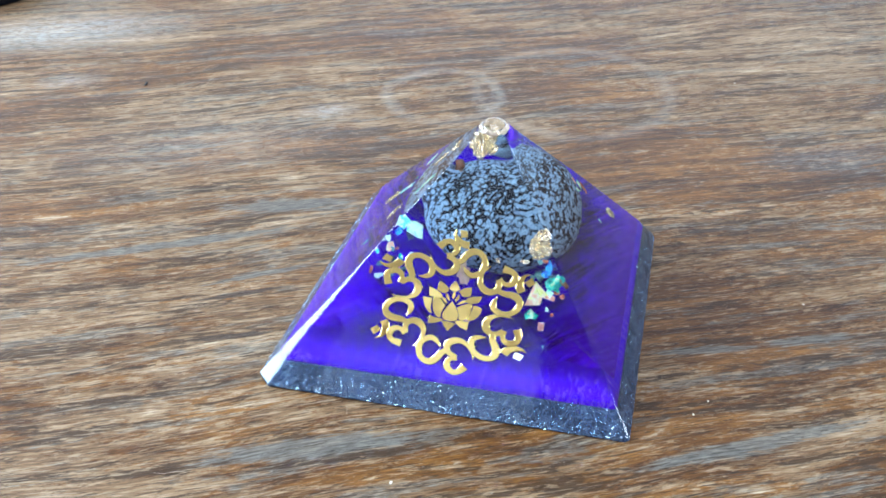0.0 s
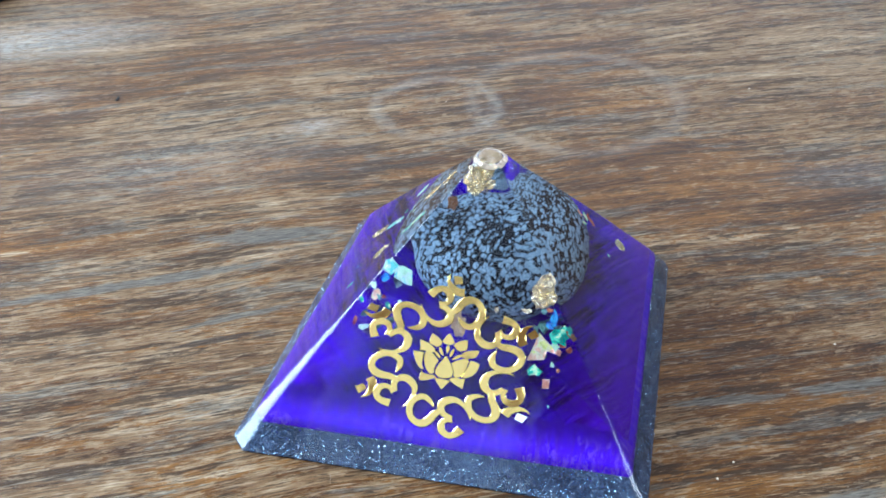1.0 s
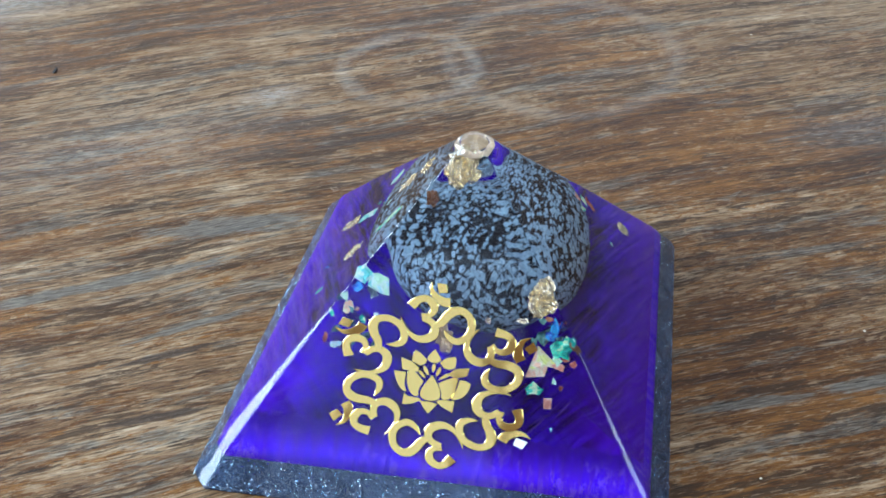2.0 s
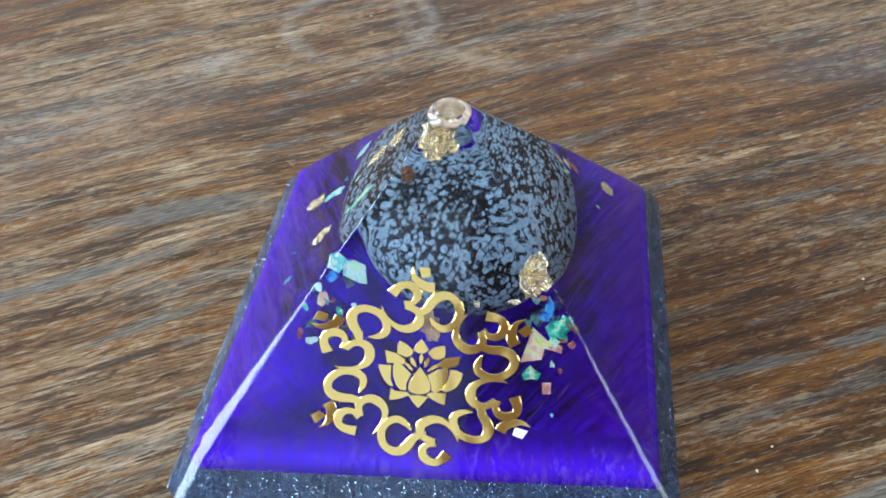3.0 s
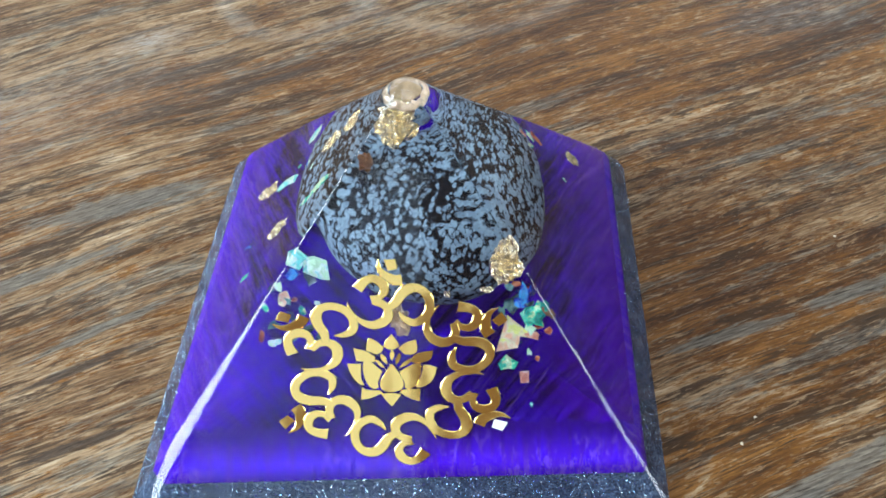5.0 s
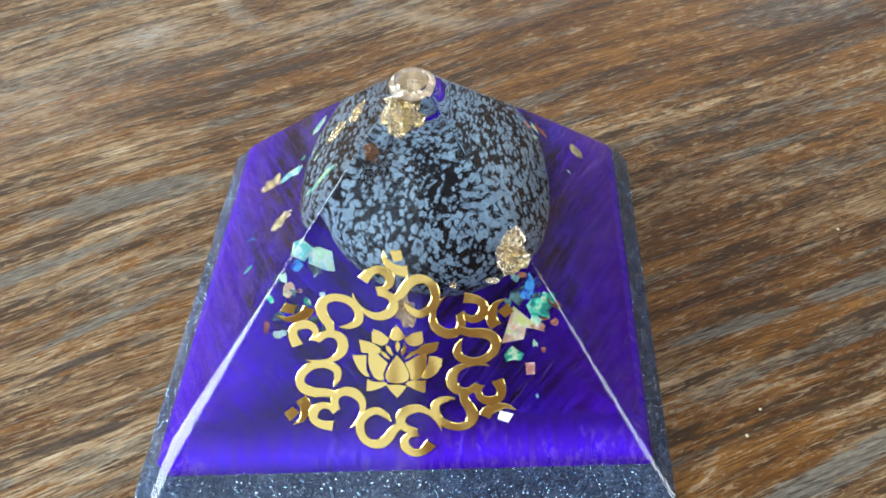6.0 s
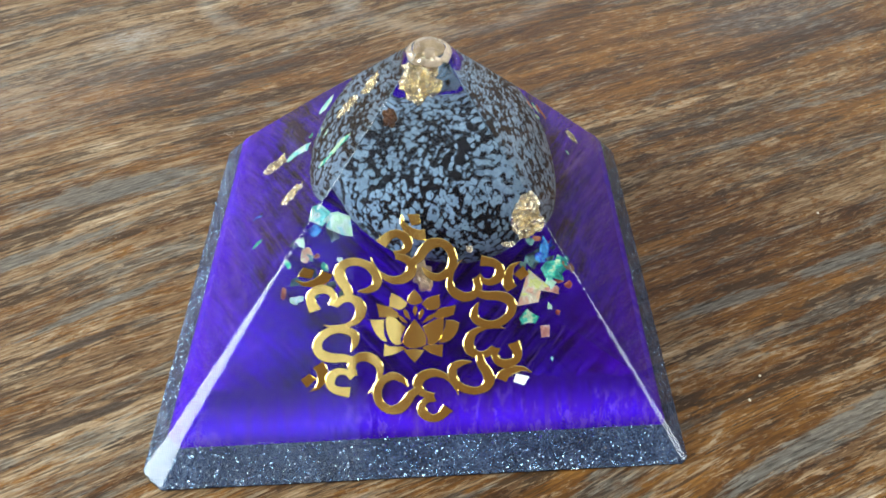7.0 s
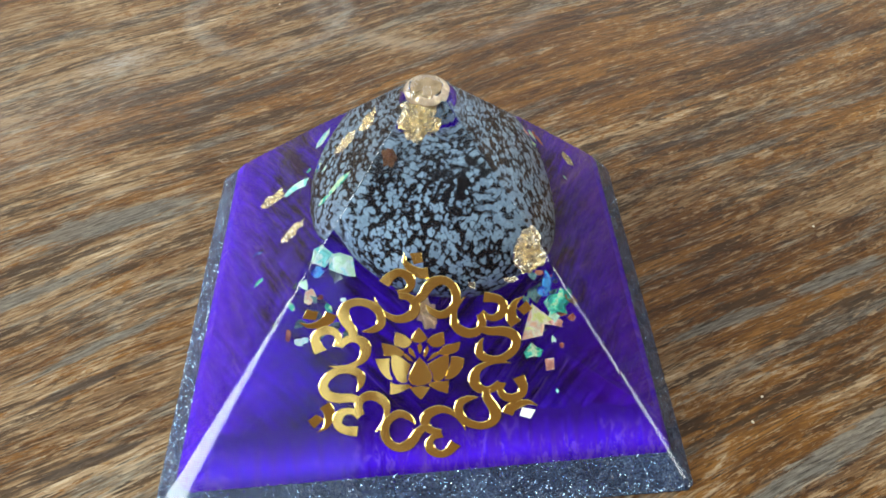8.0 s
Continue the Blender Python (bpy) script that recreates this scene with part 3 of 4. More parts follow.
def rounded_quad(corners, radii, flat, seg=6, sides=0):
    """A quad with rounded corners, as seg + 1 points a corner."""
    pts = []
    for i in range(4):
        p, a, b = corners[i], corners[i - 1], corners[(i + 1) % 4]
        da, db = (a - p).normalized(), (b - p).normalized()
        half = da.angle(db) / 2
        r = radii[i]
        c = p + (da + db).normalized() * (r / math.sin(half))
        t0, t1 = p + da * (r / math.tan(half)), p + db * (r / math.tan(half))
        v0, v1 = t0 - c, t1 - c
        ang = v0.angle_signed(v1) if r > 1e-6 else 0
        for k in range(seg + 1):
            w = -ang * k / seg
            arc = c + Vector((v0.x * math.cos(w) - v0.y * math.sin(w), v0.x * math.sin(w) + v0.y * math.cos(w)))
            pts.append(arc.lerp(t0.lerp(t1, k / seg), flat[i]))
        if sides:
            nxt = corners[(i + 1) % 4]
            e, half2 = (corners[(i + 2) % 4] - nxt).normalized(), ((p - nxt).angle(corners[(i + 2) % 4] - nxt)) / 2
            end = nxt + (p - nxt).normalized() * (radii[(i + 1) % 4] / math.tan(half2))
            pts += [t1.lerp(end, j / (sides + 1)) for j in range(1, sides + 1)]
    return pts


def section(z, inset=0.0, seg=6, grow=1.0, sides=0):
    """The pyramid's cross-section at height z (mm), drawn in by inset."""
    s = z / APEX.z
    top = Vector((APEX.x, APEX.y))
    q = [p.lerp(top, s) for p in BASE]
    if inset:
        moved = []
        for i in range(4):
            p = q[i]
            da, db = (q[i - 1] - p).normalized(), (q[(i + 1) % 4] - p).normalized()
            moved.append(p + (da + db).normalized() * (inset / math.sin(da.angle(db) / 2)))
        q = moved
    short = min((q[i] - q[i - 1]).length for i in range(4))
    rr = [min(a * (max(0, 1 - 1.9 * s) + c * max(0, 1 - s / 0.14)) + b, 0.42 * short) * grow for (a, b, _), c in zip(CHAMFER, (0.5, 0.6, 0.8, 0.8))]
    return rounded_quad(q, rr, [f * max(0, 1 - s ** 3) for _, _, f in CHAMFER], seg, sides)


def loft(bm, rings, close_bottom=True, close_top=True):
    vs = [[bm.verts.new((p.x * MM, p.y * MM, z * MM)) for p in ring] for z, ring in rings]
    n = len(vs[0])
    for a, b in zip(vs, vs[1:]):
        for i in range(n):
            bm.faces.new((a[i], a[(i + 1) % n], b[(i + 1) % n], b[i]))
    if close_bottom:
        bm.faces.new(vs[0][::-1])
    if close_top:
        bm.faces.new(vs[-1])
    return vs


PLANES = []
for i in range(4):
    a, b = BASE[i].to_3d(), BASE[(i + 1) % 4].to_3d()
    PLANES.append(((b - a).cross(APEX - a).normalized(), a))


def face_frame(k):
    """Millimetre coordinates of a face: u along its foot, v up the slope, n out of it."""
    i = "FRBL".index(k)
    a, b = BASE[i].to_3d(), BASE[(i + 1) % 4].to_3d()
    u, n = (b - a).normalized(), PLANES[i][0]
    m = Matrix.Identity(4)
    for c, vec in enumerate((u, n.cross(u), n, (a + b) / 2)):
        m.col[c][:3] = vec
    return m


pyramid = tagged(new("resin_pyramid"), "clear and violet resin pyramid with gold emblem, standing on the table", "ornament")

# clear hull, with rounded edges and a domed tip
TIP_Z = 44.3
rings = [(z, section(z, ins, sides=9)) for z, ins in ((0.15, 0.9), (0.35, 0.35), (0.9, 0.0))]
rings += [(z, section(z, sides=9)) for z in np.linspace(2, TIP_Z, 20)]
ring = rings[-1][1]
mid = sum(ring, Vector((0, 0))) / len(ring)
circ = sum((p - mid).length for p in ring) / len(ring)
TIP_H = 3.8


def tip_point(p, t, inset=0.0):
    """A point of the domed tip: p on its foot, t from 0 at the foot to 1 at the top."""
    d = p - mid
    d = d.lerp(d.normalized() * circ, min(1, t * 1.6))
    return Vector((*(mid + d.normalized() * max(0.0, d.length * (1 - t) ** 0.52 - inset)), TIP_Z + TIP_H * t - inset))


for k in range(1, 15):
    t = 0.99 * math.sin(radians(90 * k / 14))
    pts = [tip_point(p, t) for p in ring]
    rings.append((pts[0].z, [p.to_2d() for p in pts]))
tip_foot = ring
bm = bmesh.new()
loft(bm, rings)
hull = part("clear_resin", bm, RESIN, pyramid, "clear glossy casting resin", smooth=True)
hull.data.set_sharp_from_angle(angle=radians(24))

# dark base with silver glitter, and the violet layer above it
Z_A, Z_B = 5.0, 11.2
bm = bmesh.new()
loft(bm, [(z, section(z, 0.6)) for z in (0.3, 1.0, Z_A)])
part("glitter_base", bm, BASE_RESIN, pyramid, "dark grey resin layer full of silver glitter")

bm = bmesh.new()
rim = section(Z_A + 0.05, 0.3, 2)


def fill_height(p):
    """The violet layer stands higher along the front wall than along the others."""
    f = max(0.0, min(1.0, (-p.y / 38 - 0.80) / 0.12))
    ragged = 1.0 * noise.noise(Vector((p.x * 0.13, 4, 0))) + 0.7 * noise.noise(Vector((p.x * 0.5, 2, 0))) + 0.6 * noise.noise(Vector((p.x * 1.3, 9, 0)))
    return 6.9 + (Z_B + ragged - 6.9) * f


dense = []
for i in range(len(rim)):
    p, q = rim[i], rim[(i + 1) % len(rim)]
    steps = max(1, int((q - p).length / 0.8))
    dense += [p.lerp(q, k / steps) for k in range(steps)]
axis = Vector((APEX.x, APEX.y))
rings = []
for level in (0.0, 0.35, 0.7, 1.0):
    row = []
    for p in dense:
        z = Z_A + 0.05 + (fill_height(p) - Z_A) * level
        row.append(bm.verts.new((*(p.lerp(axis, (z - Z_A) / (APEX.z - Z_A)) * MM), z * MM)))
    rings.append(row)
side_rows = len(rings)
for k in (0.12, 0.3, 0.55, 0.8):
    row = []
    for p, v in zip(dense, rings[3]):
        c = v.co.lerp(Vector((3 * MM, 0, 0)), k)
        rise = 1 - (1 - min(1, k / 0.55)) ** 2
        z = fill_height(p) + (Z_B + 0.3 - fill_height(p)) * rise
        row.append(bm.verts.new((c.x, c.y, z * MM)))
    rings.append(row)
n = len(dense)
bm.faces.new(rings[0][::-1])
for j, (a, b) in enumerate(zip(rings, rings[1:])):
    for i in range(n):
        f = bm.faces.new((a[i], a[(i + 1) % n], b[(i + 1) % n], b[i]))
        c = f.calc_center_median()
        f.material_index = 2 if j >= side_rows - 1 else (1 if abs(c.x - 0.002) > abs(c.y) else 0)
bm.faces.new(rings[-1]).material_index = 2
part("violet_layer", bm, (MICA_X, MICA_Y, SHADED_VIOLET), pyramid, "streaked violet pearl pigment layer", smooth=True)


def inside(p, ring):
    """Whether a point lies within a ring of points."""
    odd = False
    for a, b in zip(ring, ring[1:] + ring[:1]):
        if (a.y > p.y) != (b.y > p.y) and p.x < (b.x - a.x) * (p.y - a.y) / (b.y - a.y) + a.x:
            odd = not odd
    return odd


rng = random.Random(4)
bm = bmesh.new()
for k in "FRBL":
    fm = face_frame(k)
    half = 38.5
    for _ in range(7600 if k in "FL" else 4600):
        v = 0.95 + 6.0 * rng.random() ** 1.7
        u = rng.uniform(-half, half) * (1 - v / 75)
        p = fm @ Vector((u, v, -rng.uniform(0.10, 0.42)))
        if not inside(p, section(p.z, 0.12, 3)):
            continue
        r = rng.uniform(0.05, 0.12) if rng.random() < 0.92 else rng.uniform(0.11, 0.18)
        nrm = (fm.to_3x3() @ Vector((rng.gauss(0, 0.75), rng.gauss(0, 0.75), 1))).normalized()
        t = nrm.orthogonal().normalized()
        t = Matrix.Rotation(rng.uniform(0, 6.3), 3, nrm) @ t
        b2 = nrm.cross(t)
        bm.faces.new([bm.verts.new((p + (t * math.cos(w) + b2 * math.sin(w)) * r) * MM) for w in (0.0, 1.3, 2.6, 3.9, 5.2)])
tagged(part("glitter", bm, GLITTER, pyramid, "silver glitter flakes"), kind="stuff")

# ---- tumbled stone, held inside the clear resin ----
SC, SR = Vector((6.0, 2.2, 22.1)), Vector((17.3, 18.4, 8.3))
STONE = Matrix.Translation(SC) @ pose(0, 0, 0, 0, -7, -12)
bm = bmesh.new()
bmesh.ops.create_icosphere(bm, subdivisions=5, radius=1.0)
for v in bm.verts:
    d = v.co.normalized()
    # a flat pebble, a little squarer than an ellipsoid
    r = sum(abs(d[i] / SR[i]) ** 2.25 for i in range(3)) ** (-1 / 2.25)
    r *= 1 + 0.03 * noise.noise(d * 1.6) + 0.012 * noise.noise(d * 4.5)
    r *= 1 - 0.15 * max(0.0, d.dot(Vector((-0.66, -0.70, -0.28)))) ** 3
    p = STONE @ (d * r)
    way = (p - SC).normalized()
    lim = [(-pn.dot(SC - pa) - 0.8) / pn.dot(way) for pn, pa in PLANES if pn.dot(way) > 1e-3] + [(p - SC).length]
    v.co = (SC + way * sum(x ** -14 for x in lim) ** (-1 / 14)) * MM
part("stone", bm, OBSIDIAN, pyramid, "polished black stone with blue-grey snowflake spots", smooth=True)


# ---- leaf and film flakes under the surface of the resin ----
def flake(kind, k, u, v, w, h, turn=0.0, depth=0.8, lift=0.35, seed=0, film="white", shape=(), tip=0.0):
    """A torn, crumpled flake, w by h mm, lying just under face k."""
    rg = random.Random(seed * 7 + int(u * 10) * 31 + int(v * 10))
    fm = face_frame(k) @ Matrix.Translation((u, v, -depth)) @ pose(0, 0, 0, tip + rg.uniform(-9, 9), rg.uniform(-9, 9), turn)
    gold = kind != "opal_flake"
    if not gold:
        w, h = w * 1.32, h * 1.32
    m = 36 if gold else len(shape) or rg.choice((5, 6, 7, 8, 9))
    edge = [Vector((x * w / 2, y * h / 2, 0)) for x, y in shape]
    for i in range(0 if shape else m):
        a = 2 * math.pi * (i + rg.uniform(-0.25, 0.25)) / m
        w3 = Vector((math.cos(a), math.sin(a), seed * 3.7 + u * 0.9 + v * 0.37))
        rad = (1 + 0.42 * noise.noise(w3 * 1.7) + 0.22 * noise.noise(w3 * 4.1) + rg.uniform(-0.06, 0.06)) if gold else rg.uniform(0.5, 1.2)
        edge.append(Vector((math.cos(a) * w / 2 * rad, math.sin(a) * h / 2 * rad, 0)))
    bm = bmesh.new()
    off = Vector((rg.uniform(0, 50), rg.uniform(0, 50), 0))
    size = min(w, h)

    def crumple(p):
        q = p + off
        z = noise.noise(q * 0.9) * 0.4 + (0.5 - abs(noise.noise(q * 1.7))) * 0.7 + noise.noise(q * 3.6) * 0.3 if gold else noise.noise(q * 0.8) * 0.6 + noise.noise(q * 2.2) * 0.25
        return fm @ Vector((p.x, p.y, max(-1.5, min(0.55, z * lift * min(size, 3)))))
    steps = 9 if gold else 4
    rows = [[bm.verts.new(crumple(e * (j / steps) * 1.0) * MM) for e in edge] for j in range(1, steps + 1)]
    c = bm.verts.new(crumple(Vector((0, 0, 0))) * MM)
    for i in range(m):
        bm.faces.new((c, rows[0][i], rows[0][(i + 1) % m]))
        for a, b in zip(rows, rows[1:]):
            bm.faces.new((a[i], b[i], b[(i + 1) % m], a[(i + 1) % m]))
    ext = bmesh.ops.extrude_face_region(bm, geom=bm.faces[:])
    nrm = fm.to_3x3() @ Vector((0, 0, 1))
    bmesh.ops.translate(bm, verts=[g for g in ext["geom"] if isinstance(g, bmesh.types.BMVert)], vec=nrm * -0.06 * MM)
    bmesh.ops.recalc_face_normals(bm, faces=bm.faces[:])
    mat = {"gold_flake": GOLD_LEAF, "rose_flake": PALE_LEAF, "copper_flake": COPPER, "opal_flake": FILM[film]}[kind]
    label = {"gold_flake": "crumpled gold leaf", "rose_flake": "crumpled rose gold leaf", "copper_flake": "brown copper leaf", "opal_flake": {"smoke": "smoky", "red": "dark red"}.get(film, film) + " iridescent film chip"}[kind]
    return part(kind, bm, mat, pyramid, label)


flake("gold_flake", "F", 2.9, 56.6, 5.8, 6.2, depth=0.75, lift=0.5)
flake("gold_flake", "F", 16.9, 37.0, 4.7, 7.0, turn=-15, depth=0.9, lift=0.5)
flake("rose_flake", "F", 2.0, 29.8, 3.0, 4.4, turn=20, lift=0.5)
flake("gold_flake", "L", -5.2, 50.4, 3.6, 4.4, turn=20)
flake("gold_flake", "L", -5.9, 44.7, 3.4, 5.0, turn=-20)
flake("gold_flake", "L", -11.4, 23.5, 3.0, 7.5, turn=-25)
flake("gold_flake", "L", 2.9, 31.3, 2.6, 7.0, turn=-15)
flake("gold_flake", "R", 20.3, 19.3, 2.5, 3.4, depth=1.9, seed=4, tip=-42)
# a curl of leaf that lines the foot of the domed tip
bm = bmesh.new()
rows = []
for i, p in enumerate(tip_foot):
    w = Vector((math.cos(i * 2 * math.pi / len(tip_foot)), math.sin(i * 2 * math.pi / len(tip_foot)), 0))
    outer = tip_point(p, 0.45 + 0.08 * noise.noise(w * 2.3), 0.26)
    inner = 0.40 + 0.18 * noise.noise(w * 3.1 + Vector((5, 1, 0)))
    row = []
    for j in range(6):
        q = outer.lerp(Vector((*mid, TIP_Z + 1.8)), inner * j / 5)
        row.append(bm.verts.new((q + Vector((0, 0, 0.35 * noise.noise(q * 1.4) + 0.12 * noise.noise(q * 4)))) * MM))
    rows.append(row)
for a, b in zip(rows, rows[1:] + rows[:1]):
    for j in range(5):
        bm.faces.new((a[j], b[j], b[j + 1], a[j + 1]))
ext = bmesh.ops.extrude_face_region(bm, geom=bm.faces[:])
bmesh.ops.translate(bm, verts=[g for g in ext["geom"] if isinstance(g, bmesh.types.BMVert)], vec=(0, 0, -0.08 * MM))
bmesh.ops.recalc_face_normals(bm, faces=bm.faces[:])
part("gold_flake", bm, PALE_LEAF, pyramid, "curled pale gold leaf in the tip")
# a duller sheet that closes the ring
bm = bmesh.new()
centre = Vector((mid.x, mid.y + 0.25, TIP_Z + 1.5))
hub = bm.verts.new(centre * MM)
sheet = []
for j in range(1, 7):
    row = []
    for i in range(24):
        a = radians(15 * i)
        q = centre + Vector((math.cos(a), math.sin(a), 0)) * (1.75 * j / 6)
        row.append(bm.verts.new((q + Vector((0, 0, 0.3 * noise.noise(q * 1.1) + 0.15 * noise.noise(q * 3.5)))) * MM))
    sheet.append(row)
for i in range(24):
    bm.faces.new((hub, sheet[0][i], sheet[0][(i + 1) % 24]))
    for a, b in zip(sheet, sheet[1:]):
        bm.faces.new((a[i], b[i], b[(i + 1) % 24], a[(i + 1) % 24]))
ext = bmesh.ops.extrude_face_region(bm, geom=bm.faces[:])
bmesh.ops.translate(bm, verts=[g for g in ext["geom"] if isinstance(g, bmesh.types.BMVert)], vec=(0, 0, -0.08 * MM))
bmesh.ops.recalc_face_normals(bm, faces=bm.faces[:])
part("gold_flake", bm, TAN_LEAF, pyramid, "dull tan leaf sheet under the tip", smooth=True)
flake("copper_flake", "F", -1.6, 51.8, 1.9, 2.7)
flake("gold_flake", "F", 8.8, 33.2, 0.9, 1.0)
flake("gold_flake", "F", 14.3, 33.6, 1.8, 1.0)
flake("opal_flake", "F", -11.7, 38.8, 2.7, 2.5, film="white")
flake("opal_flake", "F", -9.1, 37.3, 2.6, 3.8, turn=30, film="white")
flake("opal_flake", "F", -14.5, 34.8, 1.2, 1.9, film="white")
flake("opal_flake", "F", -14.0, 33.0, 1.4, 2.2, film="cream")
flake("opal_flake", "F", -15.8, 29.5, 1.6, 1.4, film="smoke")
flake("opal_flake", "F", -15.3, 27.1, 2.1, 1.2, turn=25, film="white")
flake("opal_flake", "F", -17.4, 27.8, 0.7, 1.8, film="red")
flake("opal_flake", "L", -13.6, 37.5, 2.0, 3.6, film="white")
flake("opal_flake", "L", 2.9, 43.7, 1.8, 5.6, film="green")
flake("opal_flake", "L", 3.0, 40.3, 1.2, 2.8, film="green")
flake("opal_flake", "L", -7.6, 31.5, 1.6, 6.0, turn=-20, film="white")
flake("opal_flake", "L", -0.6, 21.0, 0.8, 3.2, turn=-25, film="blue")
flake("opal_flake", "L", 7.1, 22.9, 1.2, 1.8, film="green")
flake("opal_flake", "F", 17.9, 27.3, 4.3, 4.1, lift=0.2, film="cream", shape=[(-0.32, 1.0), (1.1, -0.32), (0.3, -0.18), (0.16, -0.77), (-0.92, -0.94), (-0.6, 0.06)])
flake("opal_flake", "F", 20.6, 29.8, 3.1, 3.2, lift=0.5, film="green", shape=[(-0.9, 0.1), (-0.5, 0.55), (0.1, 0.6), (0.3, 1.0), (0.9, 0.7), (1.0, 0.1), (0.6, -0.3), (0.7, -0.8), (0.0, -0.6), (-0.4, -0.95)])
flake("opal_flake", "F", 20.2, 27.9, 1.2, 1.3, seed=31, depth=0.6, film="white")
flake("opal_flake", "F", 18.7, 31.5, 1.1, 1.6, turn=30, seed=32, film="blue")
flake("opal_flake", "F", 20.4, 33.2, 1.0, 1.3, seed=33, film="blue")
flake("opal_flake", "F", 17.6, 31.3, 1.7, 2.6, turn=-15, seed=34, depth=1.6, film="smoke")
flake("opal_flake", "F", 16.9, 26.0, 1.3, 1.2, seed=35, depth=0.6, film="cream")
flake("opal_flake", "F", 21.6, 28.2, 1.3, 0.9, turn=20, seed=36, depth=1.2, film="red")
flake("opal_flake", "F", 18.3, 34.2, 1.6, 0.8, turn=-20, seed=37, depth=1.4, film="red")
flake("opal_flake", "F", 19.2, 32.6, 1.8, 2.7, film="blue")
flake("opal_flake", "F", 16.8, 23.0, 2.1, 1.8, film="green")
flake("opal_flake", "F", 19.2, 21.0, 1.05, 1.35, film="pink", shape=[(-1, 0.9), (0.9, 1), (0.85, -0.9), (-0.85, -1)])
flake("opal_flake", "F", 20.1, 17.0, 0.4, 0.5, film="white")
flake("opal_flake", "F", -12.6, 36.6, 1.6, 1.5, seed=3, film="blue")
flake("opal_flake", "F", -10.2, 35.8, 1.3, 1.8, turn=40, depth=1.2, seed=5, film="smoke")
flake("opal_flake", "F", -13.2, 30.6, 1.2, 1.4, turn=15, seed=6, film="smoke")
flake("opal_flake", "F", -16.6, 32.0, 0.8, 1.0, seed=7, film="green")
flake("opal_flake", "F", 17.4, 33.9, 1.0, 1.2, seed=8, film="smoke")
flake("opal_flake", "F", 20.6, 26.9, 1.8, 1.0, turn=-20, seed=9, film="pink")
flake("opal_flake", "F", 22.6, 27.6, 1.1, 1.0, seed=10, film="red")
flake("opal_flake", "R", 13.2, 34.4, 0.8, 2.0, seed=11, film="pink")
flake("opal_flake", "R", 12.0, 32.4, 0.7, 1.6, turn=30, seed=12, film="green")
flake("opal_flake", "R", 15.2, 30.8, 1.1, 2.8, film="red")
flake("opal_flake", "R", 14.2, 32.5, 1.0, 2.6, film="green")
flake("copper_flake", "R", -19.6, 29.0, 1.1, 2.4)
flake("opal_flake", "R", 12.0, 22.8, 0.6, 1.2, film="white")
flake("opal_flake", "F", 16.2, 30.5, 0.8, 1.3, film="smoke")

# finer chips scattered round the two clusters
rg = random.Random(21)
for u0, u1, v0, v1, count in ((-17.0, -9.0, 26.0, 38.5, 12), (16.0, 22.0, 23.0, 34.0, 8), (-12.0, -4.0, 30.0, 44.0, 7)):
    for _ in range(count):
        flake("opal_flake", "L" if u1 == -4.0 else "F", rg.uniform(u0, u1), rg.uniform(v0, v1), rg.uniform(0.5, 1.3), rg.uniform(0.5, 1.4), turn=rg.uniform(0, 180), depth=rg.uniform(0.8, 1.6), seed=rg.randint(20, 90), film=rg.choice(("smoke", "smoke", "red", "blue", "green", "white")))

# ---- gold emblem on the front face: six om signs round a lotus ----
WIDEN = 1.30
SQUASH = Matrix(((1.044, -0.009, 0, -0.06), (-0.009, 0.91, 0, 0.889), (0, 0, 1, 0), (0, 0, 0, 1)))
EMB = face_frame("F") @ Matrix.Translation((0.77, 21.7, 0.03))


def smooth_path(pts, per=5):
    """Points (x, y, width) run through by a smooth curve."""
    p = [Vector(q) for q in pts]
    p = [2 * p[0] - p[1]] + p + [2 * p[-1] - p[-2]]
    out = []
    for i in range(1, len(p) - 2):
        for k in range(per):
            t = k / per
            out.append(0.5 * (2 * p[i] + (p[i + 1] - p[i - 1]) * t + (2 * p[i - 1] - 5 * p[i] + 4 * p[i + 1] - p[i + 2]) * t * t + (3 * p[i] - p[i - 1] - 3 * p[i + 1] + p[i + 2]) * t ** 3))
    return out + [p[-2]]


def stroke(bm, m, pts, thick):
    """A ribbon of changing width with a chamfered rim."""
    path = smooth_path(pts)
    rows = []
    for i, q in enumerate(path):
        d = (path[min(i + 1, len(path) - 1)] - path[max(i - 1, 0)]).to_2d().normalized()
        side = Vector((-d.y, d.x))
        w, c = max(q.z * WIDEN, 0.06) / 2, q.to_2d()
        e = min(0.085, w * 0.4)
        rows.append([bm.verts.new((m @ Vector((*(c + side * s), z))) * MM) for s, z in ((w, 0), (w, thick - e * 0.7), (w - e, thick), (-w + e, thick), (-w, thick - e * 0.7), (-w, 0))])
    for a, b in zip(rows, rows[1:]):
        for i in range(5):
            bm.faces.new((a[i], a[i + 1], b[i + 1], b[i]))
    bm.faces.new(rows[0][::-1])
    bm.faces.new(rows[-1])


